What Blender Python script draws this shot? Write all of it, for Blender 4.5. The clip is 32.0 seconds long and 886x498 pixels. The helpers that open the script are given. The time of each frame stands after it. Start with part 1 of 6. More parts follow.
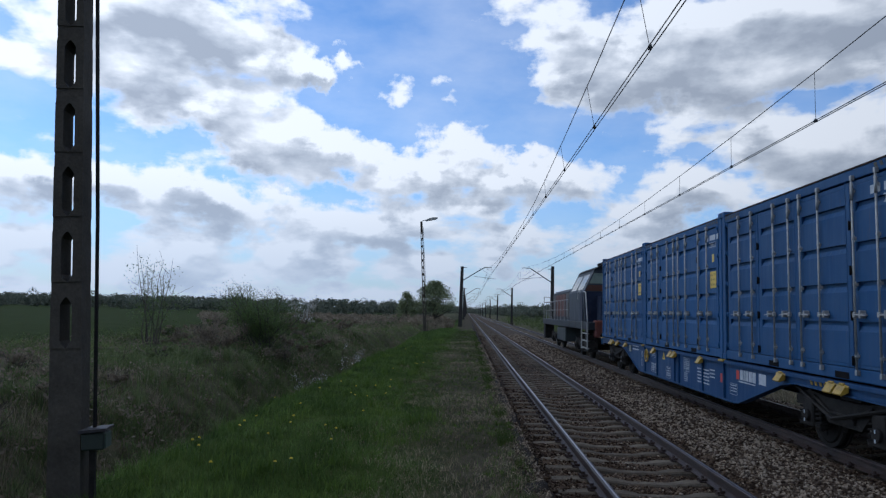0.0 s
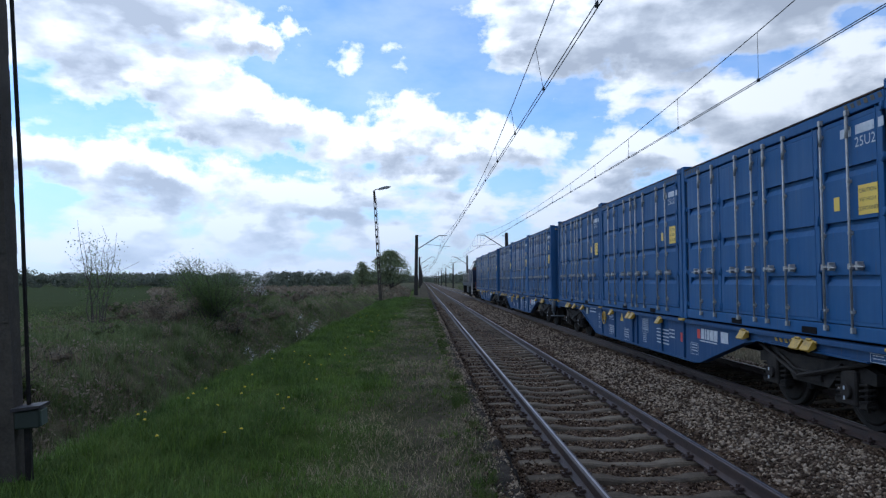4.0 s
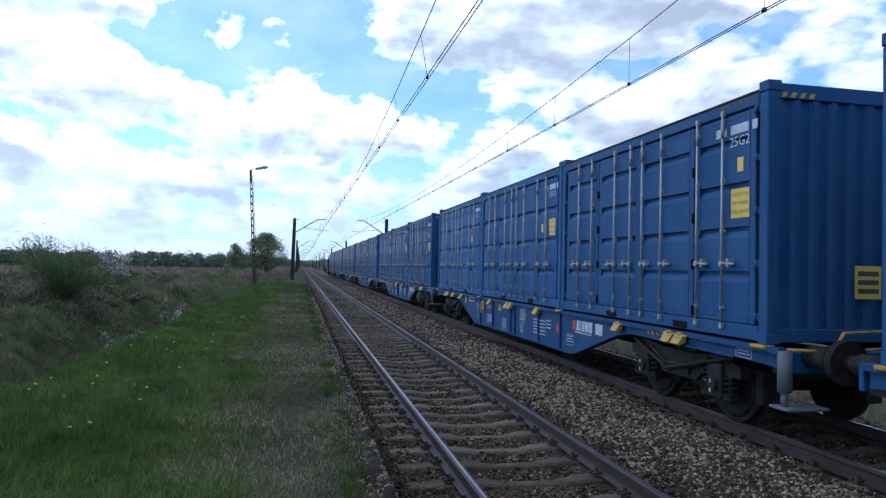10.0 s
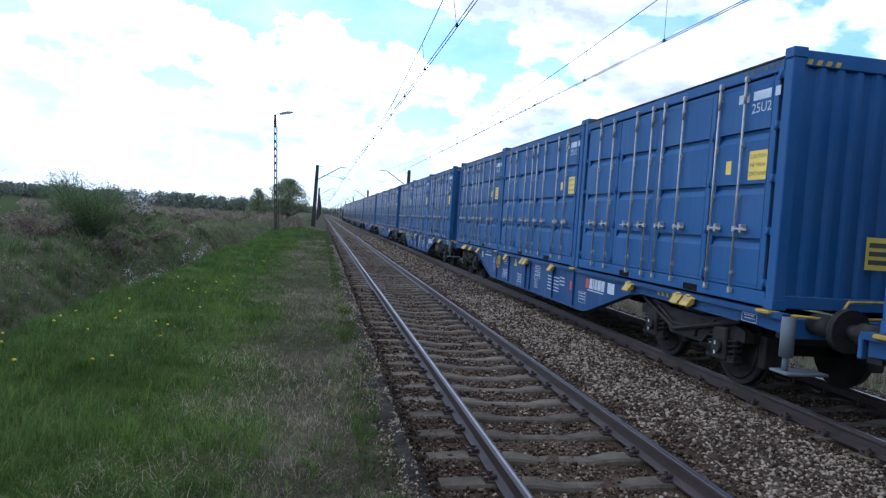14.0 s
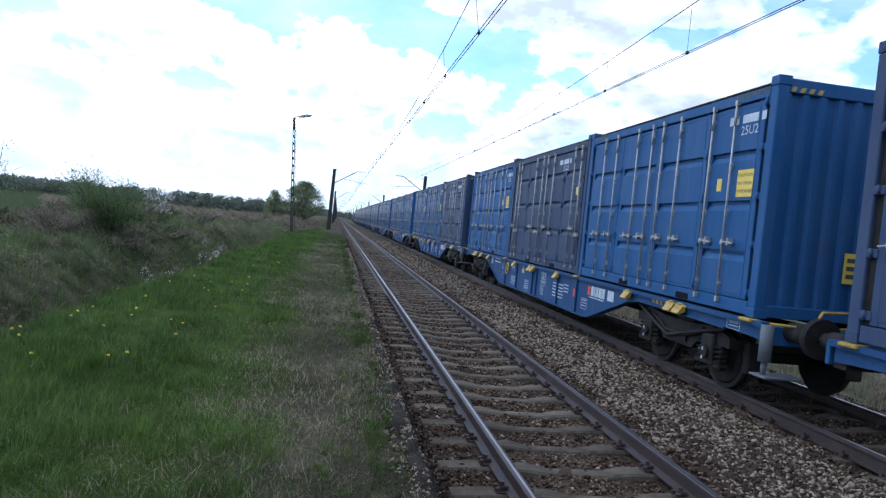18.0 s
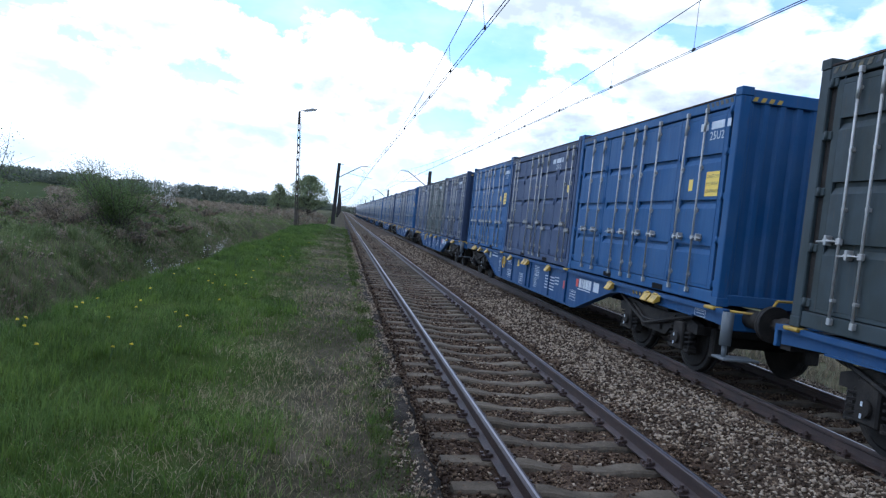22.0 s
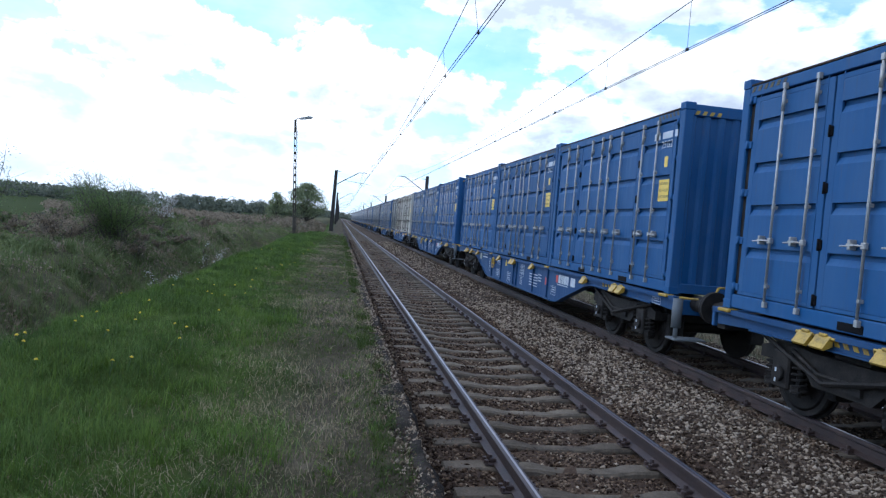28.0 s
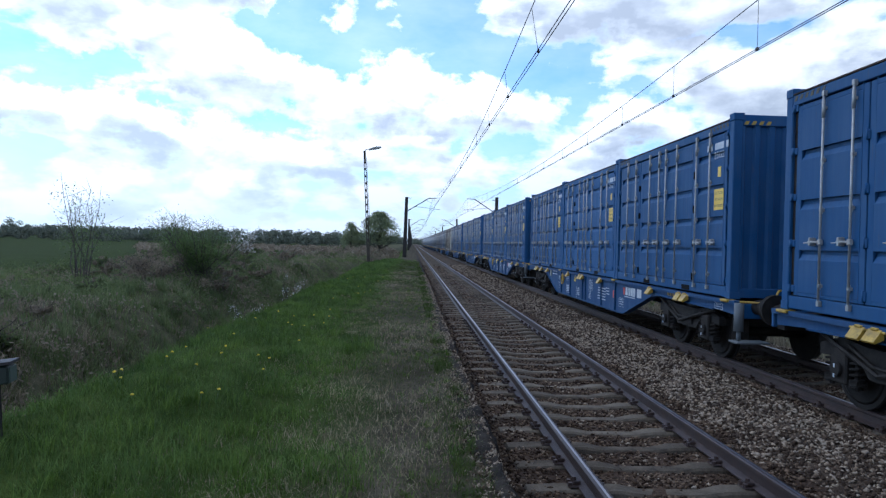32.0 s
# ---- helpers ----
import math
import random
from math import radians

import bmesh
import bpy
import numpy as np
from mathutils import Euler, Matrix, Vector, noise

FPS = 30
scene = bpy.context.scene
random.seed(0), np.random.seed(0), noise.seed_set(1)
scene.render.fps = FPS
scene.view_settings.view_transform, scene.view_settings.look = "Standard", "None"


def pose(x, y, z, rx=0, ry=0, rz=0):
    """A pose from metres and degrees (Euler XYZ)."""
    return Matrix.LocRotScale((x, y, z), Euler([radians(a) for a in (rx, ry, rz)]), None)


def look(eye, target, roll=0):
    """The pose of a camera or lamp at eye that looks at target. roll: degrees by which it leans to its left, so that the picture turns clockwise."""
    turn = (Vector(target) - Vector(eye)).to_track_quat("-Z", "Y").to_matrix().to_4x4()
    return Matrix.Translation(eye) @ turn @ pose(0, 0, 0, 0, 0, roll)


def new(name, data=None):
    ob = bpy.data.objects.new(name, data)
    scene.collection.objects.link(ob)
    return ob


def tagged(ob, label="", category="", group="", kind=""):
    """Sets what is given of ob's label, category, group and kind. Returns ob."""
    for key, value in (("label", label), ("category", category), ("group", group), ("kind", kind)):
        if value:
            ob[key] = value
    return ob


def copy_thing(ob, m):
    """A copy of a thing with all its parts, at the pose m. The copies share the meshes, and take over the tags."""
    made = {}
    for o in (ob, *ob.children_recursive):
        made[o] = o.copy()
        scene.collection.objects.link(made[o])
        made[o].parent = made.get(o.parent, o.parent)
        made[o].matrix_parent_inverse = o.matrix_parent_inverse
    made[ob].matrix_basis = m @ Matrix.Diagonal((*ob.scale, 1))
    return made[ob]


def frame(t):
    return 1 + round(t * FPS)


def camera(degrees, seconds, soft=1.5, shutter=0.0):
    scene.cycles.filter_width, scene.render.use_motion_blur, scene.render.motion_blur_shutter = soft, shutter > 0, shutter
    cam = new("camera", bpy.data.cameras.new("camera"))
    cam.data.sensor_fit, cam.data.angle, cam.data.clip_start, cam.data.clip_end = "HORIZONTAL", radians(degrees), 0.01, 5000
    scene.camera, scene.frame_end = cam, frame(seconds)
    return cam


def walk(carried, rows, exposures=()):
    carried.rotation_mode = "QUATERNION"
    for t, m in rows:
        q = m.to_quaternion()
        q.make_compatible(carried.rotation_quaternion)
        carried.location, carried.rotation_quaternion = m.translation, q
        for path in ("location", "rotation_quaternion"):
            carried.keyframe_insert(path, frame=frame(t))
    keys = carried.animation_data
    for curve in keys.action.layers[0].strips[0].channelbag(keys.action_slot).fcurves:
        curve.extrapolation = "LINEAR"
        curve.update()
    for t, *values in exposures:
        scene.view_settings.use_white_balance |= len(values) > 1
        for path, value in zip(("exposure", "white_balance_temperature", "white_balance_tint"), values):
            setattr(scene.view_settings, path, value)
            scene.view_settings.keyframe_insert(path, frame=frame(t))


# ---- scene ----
cam = camera(66.7, 32.0, soft=1.3)

# seconds, eye x, y, z, heading (to the left of the line), tilt, lean
PATH = [
    (0, -0.078, -0.212, 1.909, 2.20, 5.29, 1.47),
    (0.5, -0.068, -0.213, 1.907, 2.86, 4.77, 0.97),
    (1, -0.066, -0.209, 1.914, 2.92, 4.30, 0.56),
    (1.5, -0.069, -0.199, 1.919, 2.82, 3.95, 0.33),
    (2, -0.055, -0.203, 1.906, 3.00, 3.79, -0.10),
    (2.5, -0.048, -0.190, 1.901, 2.91, 3.69, -0.46),
    (4.5, -0.011, -0.067, 1.839, -5.64, 2.39, 0.44),
    (5, -0.009, -0.048, 1.853, -9.59, 2.25, 0.59),
    (5.5, -0.022, -0.058, 1.863, -10.22, 3.48, -0.09),
    (6, -0.011, -0.045, 1.868, -10.21, 5.01, -0.94),
    (6.5, 0.027, -0.055, 1.871, -12.98, 5.66, -1.38),
    (7, 0.001, -0.067, 1.875, -11.81, 6.40, -1.48),
    (7.5, 0.009, -0.028, 1.874, -10.75, 6.69, -1.18),
    (8, -0.008, -0.057, 1.867, -10.47, 6.47, -0.04),
    (8.5, 0.002, -0.048, 1.856, -9.06, 2.71, 0.67),
    (9, 0.004, -0.031, 1.865, -8.87, 2.39, 1.17),
    (9.5, 0.011, 0.000, 1.859, -10.65, 2.05, 0.98),
    (10, 0.017, -0.004, 1.869, -11.90, 1.63, 1.26),
    (10.5, 0.019, -0.013, 1.861, -11.46, 1.28, 1.81),
    (11, 0.002, 0.001, 1.854, -9.78, 0.40, 2.86),
    (11.5, -0.004, 0.045, 1.846, -9.21, -0.52, 3.74),
    (12, -0.007, 0.048, 1.846, -9.64, -1.53, 3.93),
    (12.5, 0.018, 0.024, 1.859, -9.99, -2.24, 3.69),
    (13, 0.020, 0.026, 1.861, -10.23, -2.47, 3.31),
    (13.5, 0.024, 0.027, 1.860, -10.29, -2.44, 3.53),
    (15.5, 0.013, 0.041, 1.855, -10.37, -2.37, 4.69),
    (16, 0.006, 0.042, 1.855, -10.25, -2.35, 4.76),
    (16.5, 0.009, 0.049, 1.858, -9.99, -2.26, 5.02),
    (17, 0.012, 0.055, 1.856, -9.70, -2.15, 5.01),
    (17.5, 0.003, 0.049, 1.852, -9.35, -1.99, 5.24),
    (18, -0.001, 0.066, 1.854, -9.13, -1.94, 5.54),
    (18.5, -0.008, 0.075, 1.848, -8.92, -2.00, 5.76),
    (19, -0.001, 0.065, 1.858, -8.95, -2.14, 5.96),
    (19.5, -0.008, 0.072, 1.847, -8.99, -2.21, 6.08),
    (20, -0.003, 0.067, 1.853, -9.02, -2.30, 5.88),
    (20.5, 0.011, 0.070, 1.851, -8.97, -2.36, 5.46),
    (21, 0.011, 0.066, 1.852, -8.86, -2.42, 5.22),
    (21.5, 0.001, 0.059, 1.851, -8.79, -2.41, 5.76),
    (22, -0.002, 0.059, 1.854, -8.84, -2.37, 6.07),
    (22.5, 0.006, 0.065, 1.848, -8.81, -2.37, 5.98),
    (23, 0.009, 0.053, 1.855, -8.75, -2.35, 5.94),
    (23.5, 0.002, 0.057, 1.853, -8.78, -2.39, 6.10),
    (24, 0.003, 0.065, 1.851, -8.75, -2.30, 6.10),
    (24.5, 0.006, 0.057, 1.854, -8.76, -2.21, 6.10),
    (25, -0.005, 0.063, 1.852, -8.84, -2.09, 6.37),
    (25.5, -0.013, 0.078, 1.854, -8.96, -2.06, 6.67),
    (27.5, -0.020, 0.076, 1.863, -9.08, -1.95, 6.33),
    (28, 0.005, 0.061, 1.863, -8.89, -1.98, 4.74),
    (28.5, 0.015, 0.056, 1.861, -8.69, -2.01, 4.36),
    (29, 0.024, 0.028, 1.869, -8.20, -1.92, 4.00),
    (29.5, 0.029, 0.006, 1.871, -7.58, -1.92, 3.15),
    (30, 0.032, -0.009, 1.865, -4.07, -1.88, 1.75),
    (30.5, 0.049, 0.023, 1.861, -2.43, -1.70, 1.05),
    (31, 0.050, 0.033, 1.863, -1.32, -1.24, 0.85),
    (31.5, 0.042, 0.030, 1.858, -1.22, -0.85, 0.80),
    (32, 0.031, 0.048, 1.866, -2.59, -0.44, 1.43),
]


def aim(x, y, z, yaw, pitch, lean):
    a, b = radians(yaw), radians(pitch)
    way = Vector((-math.sin(a) * math.cos(b), math.cos(a) * math.cos(b), math.sin(b)))
    return look((x, y, z), Vector((x, y, z)) + way, lean)


EXPOSURES = [(t, stops, warm, 10) for t, stops, warm in [(0, -0.70, 5800), (2.5, -0.60, 5750), (4.5, -0.32, 5680), (6, -0.36, 5620), (7, -0.42, 5560), (8, -0.62, 5480), (9, -0.30, 5480), (10, 0.0, 5480), (12, 0.37, 5480), (13.5, 0.45, 5700), (29, 0.43, 5740), (30.5, 0.20, 5650), (32, 0.03, 5560)]]
walk(cam, [(t, aim(x, y, z, a, b, c)) for t, x, y, z, a, b, c in PATH], EXPOSURES)

# ---- plan (metres): x to the right of the camera, y along the line, rail heads at z = 0
TRACK_NEAR, TRACK_FAR = 2.30, 6.30
GAUGE = 0.7535
EDGE = 0.72            # platform edge
GRASS_Z = 0.22
WAGON_PITCH = 19.74
FLOOR_Z = 1.155

# ---- world and sun
SUN_ELEVATION, SUN_AZIMUTH = radians(48), radians(-62)   # azimuth from +y towards +x
world = bpy.data.worlds.new("sky")
scene.world = world
world.use_nodes = True


class Nodes:
    """Short hand for building node trees."""

    def __init__(self, tree):
        self.tree = tree

    def add(self, kind, **inputs):
        node = self.tree.nodes.new(kind)
        for key, value in inputs.items():
            self.put(node, key, value)
        return node

    def put(self, node, key, value):
        socket = node.inputs[int(key[1:])] if key[0] == "i" and key[1:].isdigit() else node.inputs[key.replace("_", " ")]
        if isinstance(value, bpy.types.NodeSocket):
            self.tree.links.new(value, socket)
        else:
            socket.default_value = value

    def math(self, op, a, b=0.0, c=0.0, clamp=False):
        node = self.add("ShaderNodeMath", i0=a, i1=b, i2=c)
        node.operation, node.use_clamp = op, clamp
        return node.outputs[0]

    def vec(self, op, a, b=(0, 0, 0)):
        node = self.add("ShaderNodeVectorMath", i0=a, i1=b)
        node.operation = op
        return node.outputs[1] if op in ("LENGTH", "DOT_PRODUCT", "DISTANCE") else node.outputs[0]

    def noise(self, vector, scale, detail=4.0, rough=0.55, distortion=0.0):
        node = self.add("ShaderNodeTexNoise", Vector=vector, Scale=scale, Detail=detail, Roughness=rough, Distortion=distortion)
        return node.outputs["Fac"]

    def ramp(self, fac, stops, smooth=False):
        node = self.add("ShaderNodeValToRGB", Fac=fac)
        ramp = node.color_ramp
        ramp.interpolation = "EASE" if smooth else "LINEAR"
        while len(ramp.elements) < len(stops):
            ramp.elements.new(0.5)
        for element, (at, colour) in zip(ramp.elements, stops):
            element.position = at
            element.color = (*colour, 1) if len(colour) == 3 else colour
        return node.outputs["Color"]

    def mix(self, fac, a, b, blend="MIX"):
        node = self.tree.nodes.new("ShaderNodeMix")
        node.data_type, node.blend_type = "RGBA", blend
        for socket, value in ((node.inputs[0], fac), (node.inputs[6], a), (node.inputs[7], b)):
            if isinstance(value, bpy.types.NodeSocket):
                self.tree.links.new(value, socket)
            else:
                socket.default_value = (*value, 1) if isinstance(value, tuple) and len(value) == 3 else value
        return node.outputs[2]

    def span(self, value, a, b, c=0.0, d=1.0, smooth=False):
        node = self.add("ShaderNodeMapRange", Value=value)
        if smooth:
            node.interpolation_type = "SMOOTHSTEP"
        for n, v in zip((1, 2, 3, 4), (a, b, c, d)):
            node.inputs[n].default_value = v
        return node.outputs[0]


def build_sky():
    n = Nodes(world.node_tree)
    world.node_tree.nodes.clear()
    sky = n.add("ShaderNodeTexSky")
    sky.sky_type = "NISHITA"
    sky.sun_disc = False
    sky.sun_elevation, sky.sun_rotation = SUN_ELEVATION, SUN_AZIMUTH
    sky.air_density, sky.dust_density, sky.ozone_density = 1.0, 0.6, 1.5
    blue = n.vec("MULTIPLY", sky.outputs[0], (0.145, 0.185, 0.225))
    way = n.vec("NORMALIZE", n.add("ShaderNodeTexCoord").outputs["Generated"])
    parts = n.add("ShaderNodeSeparateXYZ", i0=way)
    up = n.math("MAXIMUM", parts.outputs[2], 0.0)
    side = n.math("ARCTAN2", parts.outputs[0], parts.outputs[1])
    lift = n.math("ARCSINE", parts.outputs[2])
    stir = n.add("ShaderNodeTexNoise", Vector=way, Scale=10.0, Detail=7.0, Roughness=0.6).outputs["Color"]
    stir = n.vec("MULTIPLY", n.vec("SUBTRACT", stir, (0.5, 0.5, 0.5)), (0.17, 0.11, 0.0))
    curl = n.add("ShaderNodeTexNoise", Vector=way, Scale=34.0, Detail=4.0, Roughness=0.6).outputs["Color"]
    curl = n.vec("MULTIPLY", n.vec("SUBTRACT", curl, (0.5, 0.5, 0.5)), (0.030, 0.025, 0.0))
    place = n.vec("ADD", n.add("ShaderNodeCombineXYZ", i0=side, i1=lift).outputs[0], n.vec("ADD", stir, curl))

    def amount(shift_side, shift_up):
        """Cloud at the direction, or a little aside and above it."""
        at = n.vec("ADD", place, (shift_side, shift_up, 0.0))
        moved = n.vec("ADD", n.vec("MULTIPLY", way, (1.0, 1.0, 2.2)), (SEED + shift_side, 0.4, 7.7 + 2.2 * shift_up))
        puffs = n.noise(moved, 8.0, 7.0, 0.53, 0.1)
        total = n.math("ADD", n.math("MULTIPLY_ADD", puffs, 1.75, -0.335), n.span(lift, 0.26, 0.12, 0.0, 0.09))
        for scale, share in ((14.0, -0.26), (36.0, -0.09)):
            heaps = n.add("ShaderNodeTexVoronoi", Vector=n.vec("ADD", moved, n.vec("MULTIPLY", stir, (0.4, 0.4, 0.4))), Scale=scale)
            heaps.feature = "SMOOTH_F1"
            total = n.math("ADD", total, n.math("MULTIPLY_ADD", heaps.outputs["Distance"], share, -0.45 * share))
        for s, e, wide, high, cloud in CLOUD_SHAPES:
            off = n.add("ShaderNodeVectorMath", i0=at, i1=(1 / wide, 1 / high, 0.0), i2=(-s / wide, -e / high, 0.0))
            off.operation = "MULTIPLY_ADD"
            near = n.span(n.vec("LENGTH", off.outputs[0]), 0.0, 1.25, cloud, 0.0, True)
            total = n.math("ADD", total, near)
        return total

    body, above = amount(0.0, 0.0), amount(-0.012, 0.028)
    veil = n.span(n.noise(n.vec("MULTIPLY", way, (1.0, 1.0, 2.4)), 5.0, 5.0, 0.6), 0.35, 0.70, 0.0, 0.24)
    cover = n.math("MAXIMUM", veil, n.span(body, 0.44, 0.70, 0, 1, True))
    thick = n.math("MULTIPLY", n.span(above, 0.50, 0.90, 0, 1, True), n.span(body, 0.52, 0.86, 0.05, 1.0, True))
    shade = n.noise(n.vec("MULTIPLY", way, (1.0, 1.0, 1.8)), 9.0, 5.0, 0.55)
    relief = n.math("MULTIPLY", n.math("SUBTRACT", above, body), 1.25)
    grey = n.math("MULTIPLY", thick, n.span(shade, 0.36, 0.66, 0.35, 1.05), clamp=True)
    grey = n.math("ADD", grey, n.math("MULTIPLY", relief, n.span(body, 0.50, 0.66, 0.0, 1.0, True)), clamp=True)
    cloud = n.ramp(grey, [(0.0, (1.46, 1.48, 1.51)), (0.30, (1.16, 1.20, 1.26)), (0.68, (0.82, 0.88, 0.97)), (1.0, (0.62, 0.68, 0.78))])
    toward = n.vec("DOT_PRODUCT", way, (math.sin(SUN_AZIMUTH) * math.cos(SUN_ELEVATION), math.cos(SUN_AZIMUTH) * math.cos(SUN_ELEVATION), math.sin(SUN_ELEVATION)))
    glow = n.span(toward, -0.4, 0.9, 0.50, 1.22)
    lit = n.add("ShaderNodeCombineXYZ", i0=glow, i1=glow, i2=glow).outputs[0]
    cloud = n.vec("MULTIPLY", cloud, lit)
    clear = n.mix(cover, blue, cloud)
    haze = n.span(up, 0.0, 0.22, 0.62, 0.0, True)
    full = n.mix(haze, clear, n.vec("MULTIPLY", (0.68, 0.82, 1.02), lit))
    out = n.add("ShaderNodeBackground", Color=full, Strength=1.0)
    world.node_tree.links.new(out.outputs[0], n.add("ShaderNodeOutputWorld").inputs[0])


SEED = 4.3
# clear gaps (-) and clouds (+): heading, height, half width, half height (radians), amount
CLOUD_SHAPES = [
    (-0.10, 0.41, 0.20, 0.16, -0.55), (-0.16, 0.295, 0.11, 0.05, -0.30), (0.00, 0.31, 0.10, 0.05, -0.30),
    (-0.235, 0.345, 0.085, 0.035, 0.75), (-0.095, 0.325, 0.075, 0.035, 0.55),
    (-0.48, 0.205, 0.17, 0.035, -0.28), (-0.64, 0.21, 0.10, 0.03, -0.22),
    (0.21, 0.240, 0.13, 0.035, -0.34), (0.10, 0.262, 0.07, 0.03, -0.25),
    (-0.45, 0.37, 0.19, 0.10, 0.42), (0.20, 0.36, 0.17, 0.10, 0.40), (0.42, 0.37, 0.24, 0.09, 0.46),
    (-0.27, 0.238, 0.15, 0.050, 0.42), (-0.05, 0.222, 0.14, 0.050, 0.46), (0.08, 0.212, 0.09, 0.035, 0.26), (-0.39, 0.275, 0.12, 0.05, 0.30),
    (-0.36, 0.145, 0.24, 0.040, 0.24), (-0.14, 0.125, 0.20, 0.035, 0.16), (0.03, 0.165, 0.09, 0.03, 0.22), (-0.20, 0.178, 0.25, 0.018, -0.16), (0.10, 0.15, 0.12, 0.03, -0.14), (-0.60, 0.155, 0.13, 0.035, 0.20),
    (0.34, 0.170, 0.22, 0.045, 0.34), (0.50, 0.235, 0.18, 0.055, 0.44),
]
build_sky()

sun_way = Vector((math.sin(SUN_AZIMUTH) * math.cos(SUN_ELEVATION), math.cos(SUN_AZIMUTH) * math.cos(SUN_ELEVATION), math.sin(SUN_ELEVATION)))
sun = new("sun", bpy.data.lights.new("sun", "SUN"))
sun.data.energy, sun.data.angle, sun.data.color = 0.35, radians(12), (1.0, 0.96, 0.90)
sun.matrix_world = look(sun_way * 100, (0, 0, 0))


# ---- materials
def material(name, build, rough=0.6, metal=0.0, spec=0.5):
    m = bpy.data.materials.new(name)
    m.use_nodes = True
    n = Nodes(m.node_tree)
    shader = m.node_tree.nodes["Principled BSDF"]
    shader.inputs["Roughness"].default_value = rough
    shader.inputs["Metallic"].default_value = metal
    shader.inputs["Specular IOR Level"].default_value = spec
    n.shader = shader
    n.where = n.add("ShaderNodeTexCoord").outputs["Object"]
    n.info = n.add("ShaderNodeObjectInfo")
    build(n)
    return m


def bump(n, height, strength=0.3, distance=0.01):
    node = n.add("ShaderNodeBump", Height=height, Strength=strength, Distance=distance)
    n.put(n.shader, "Normal", node.outputs[0])


def speckled(colours, scale=8.0, fine=80.0, strength=0.3, distance=0.01, by_object=0.0, by_island=0.0):
    """Two scales of variation between the colours, with a fine relief."""

    def build(n):
        a = n.noise(n.where, scale, 5.0, 0.6)
        b = n.noise(n.where, fine, 3.0, 0.6)
        fac = n.math("ADD", n.math("MULTIPLY", a, 0.65), n.math("MULTIPLY", b, 0.35))
        if by_object:
            fac = n.math("ADD", fac, n.math("MULTIPLY", n.math("SUBTRACT", n.info.outputs["Random"], 0.5), by_object))
        if by_island:
            island = n.add("ShaderNodeNewGeometry").outputs["Random Per Island"]
            fac = n.math("ADD", fac, n.math("MULTIPLY", n.math("SUBTRACT", island, 0.5), by_island))
        stops = [(0.3 + 0.4 * k / (len(colours) - 1), c) for k, c in enumerate(colours)]
        n.put(n.shader, "Base Color", n.ramp(fac, stops))
        bump(n, b, strength, distance)

    return build


def painted(n):
    """Coach paint in the object's own colour, faded and dusty in patches, with thin rain streaks."""
    tint = n.info.outputs["Color"]
    offset = n.vec("ADD", n.where, n.add("ShaderNodeCombineXYZ", i0=n.math("MULTIPLY", n.info.outputs["Random"], 40.0)).outputs[0])
    fade = n.noise(offset, 1.3, 5.0, 0.6)
    streak = n.noise(n.vec("MULTIPLY", offset, (9.0, 9.0, 0.5)), 1.6, 4.0, 0.6)
    grain = n.noise(offset, 60.0, 3.0, 0.6)
    base = n.mix(n.span(fade, 0.35, 0.7, 0.0, 0.14), tint, (0.14, 0.19, 0.25))
    base = n.mix(n.span(streak, 0.5, 0.75, 0.0, 0.12), base, (0.10, 0.10, 0.10))
    rust = n.noise(n.vec("MULTIPLY", offset, (9.0, 9.0, 0.8)), 2.3, 6.0, 0.68)
    base = n.mix(n.span(rust, 0.59, 0.74, 0.0, 0.40), base, (0.11, 0.066, 0.040))
    base = n.mix(n.span(grain, 0.68, 0.8, 0.0, 0.25), base, (0.10, 0.075, 0.055))
    n.put(n.shader, "Base Color", base)
    n.put(n.shader, "Roughness", n.span(streak, 0.3, 0.7, 0.50, 0.72))
    bump(n, n.math("ADD", fade, n.math("MULTIPLY", grain, 0.2)), 0.12, 0.01)


def galvanised(n):
    tint = n.info.outputs["Color"]
    a = n.noise(n.where, 14.0, 4.0, 0.6)
    n.put(n.shader, "Base Color", n.mix(n.span(a, 0.4, 0.75, 0.0, 0.5), tint, (0.22, 0.19, 0.16)))
    n.put(n.shader, "Roughness", n.span(a, 0.3, 0.7, 0.35, 0.6))
    bump(n, a, 0.1, 0.004)


PAINT = material("coach_paint", painted, 0.55, 0.0, 0.22)
ROD = material("galvanised_steel", galvanised, 0.45, 0.35)
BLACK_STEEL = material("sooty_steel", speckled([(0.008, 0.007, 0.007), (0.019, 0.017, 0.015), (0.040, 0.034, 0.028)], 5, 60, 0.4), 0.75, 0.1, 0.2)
YELLOW = material("yellow_paint", speckled([(0.12, 0.08, 0.02), (0.36, 0.225, 0.025), (0.52, 0.34, 0.045)], 9, 70, 0.2), 0.5)
STICKER = material("yellow_sticker", speckled([(0.60, 0.40, 0.03), (0.74, 0.52, 0.06)], 4, 50, 0.05), 0.4)
WHITE_PRINT = material("white_print", speckled([(0.26, 0.30, 0.34), (0.42, 0.46, 0.50), (0.58, 0.60, 0.62)], 6, 50, 0.05), 0.5)
RED_PRINT = material("red_print", speckled([(0.45, 0.04, 0.03), (0.55, 0.06, 0.04)], 6, 50, 0.05), 0.5)
DARK_PRINT = material("dark_print", speckled([(0.03, 0.028, 0.02), (0.06, 0.05, 0.03)], 6, 50, 0.05), 0.5)
# black for seals and dark hinges, and for painted shade in the fork pockets
SHADOW_GAP = material("seal_and_gap_black", speckled([(0.004, 0.004, 0.005), (0.010, 0.010, 0.011)], 9, 60, 0.1), 0.9, 0.0, 0.1)
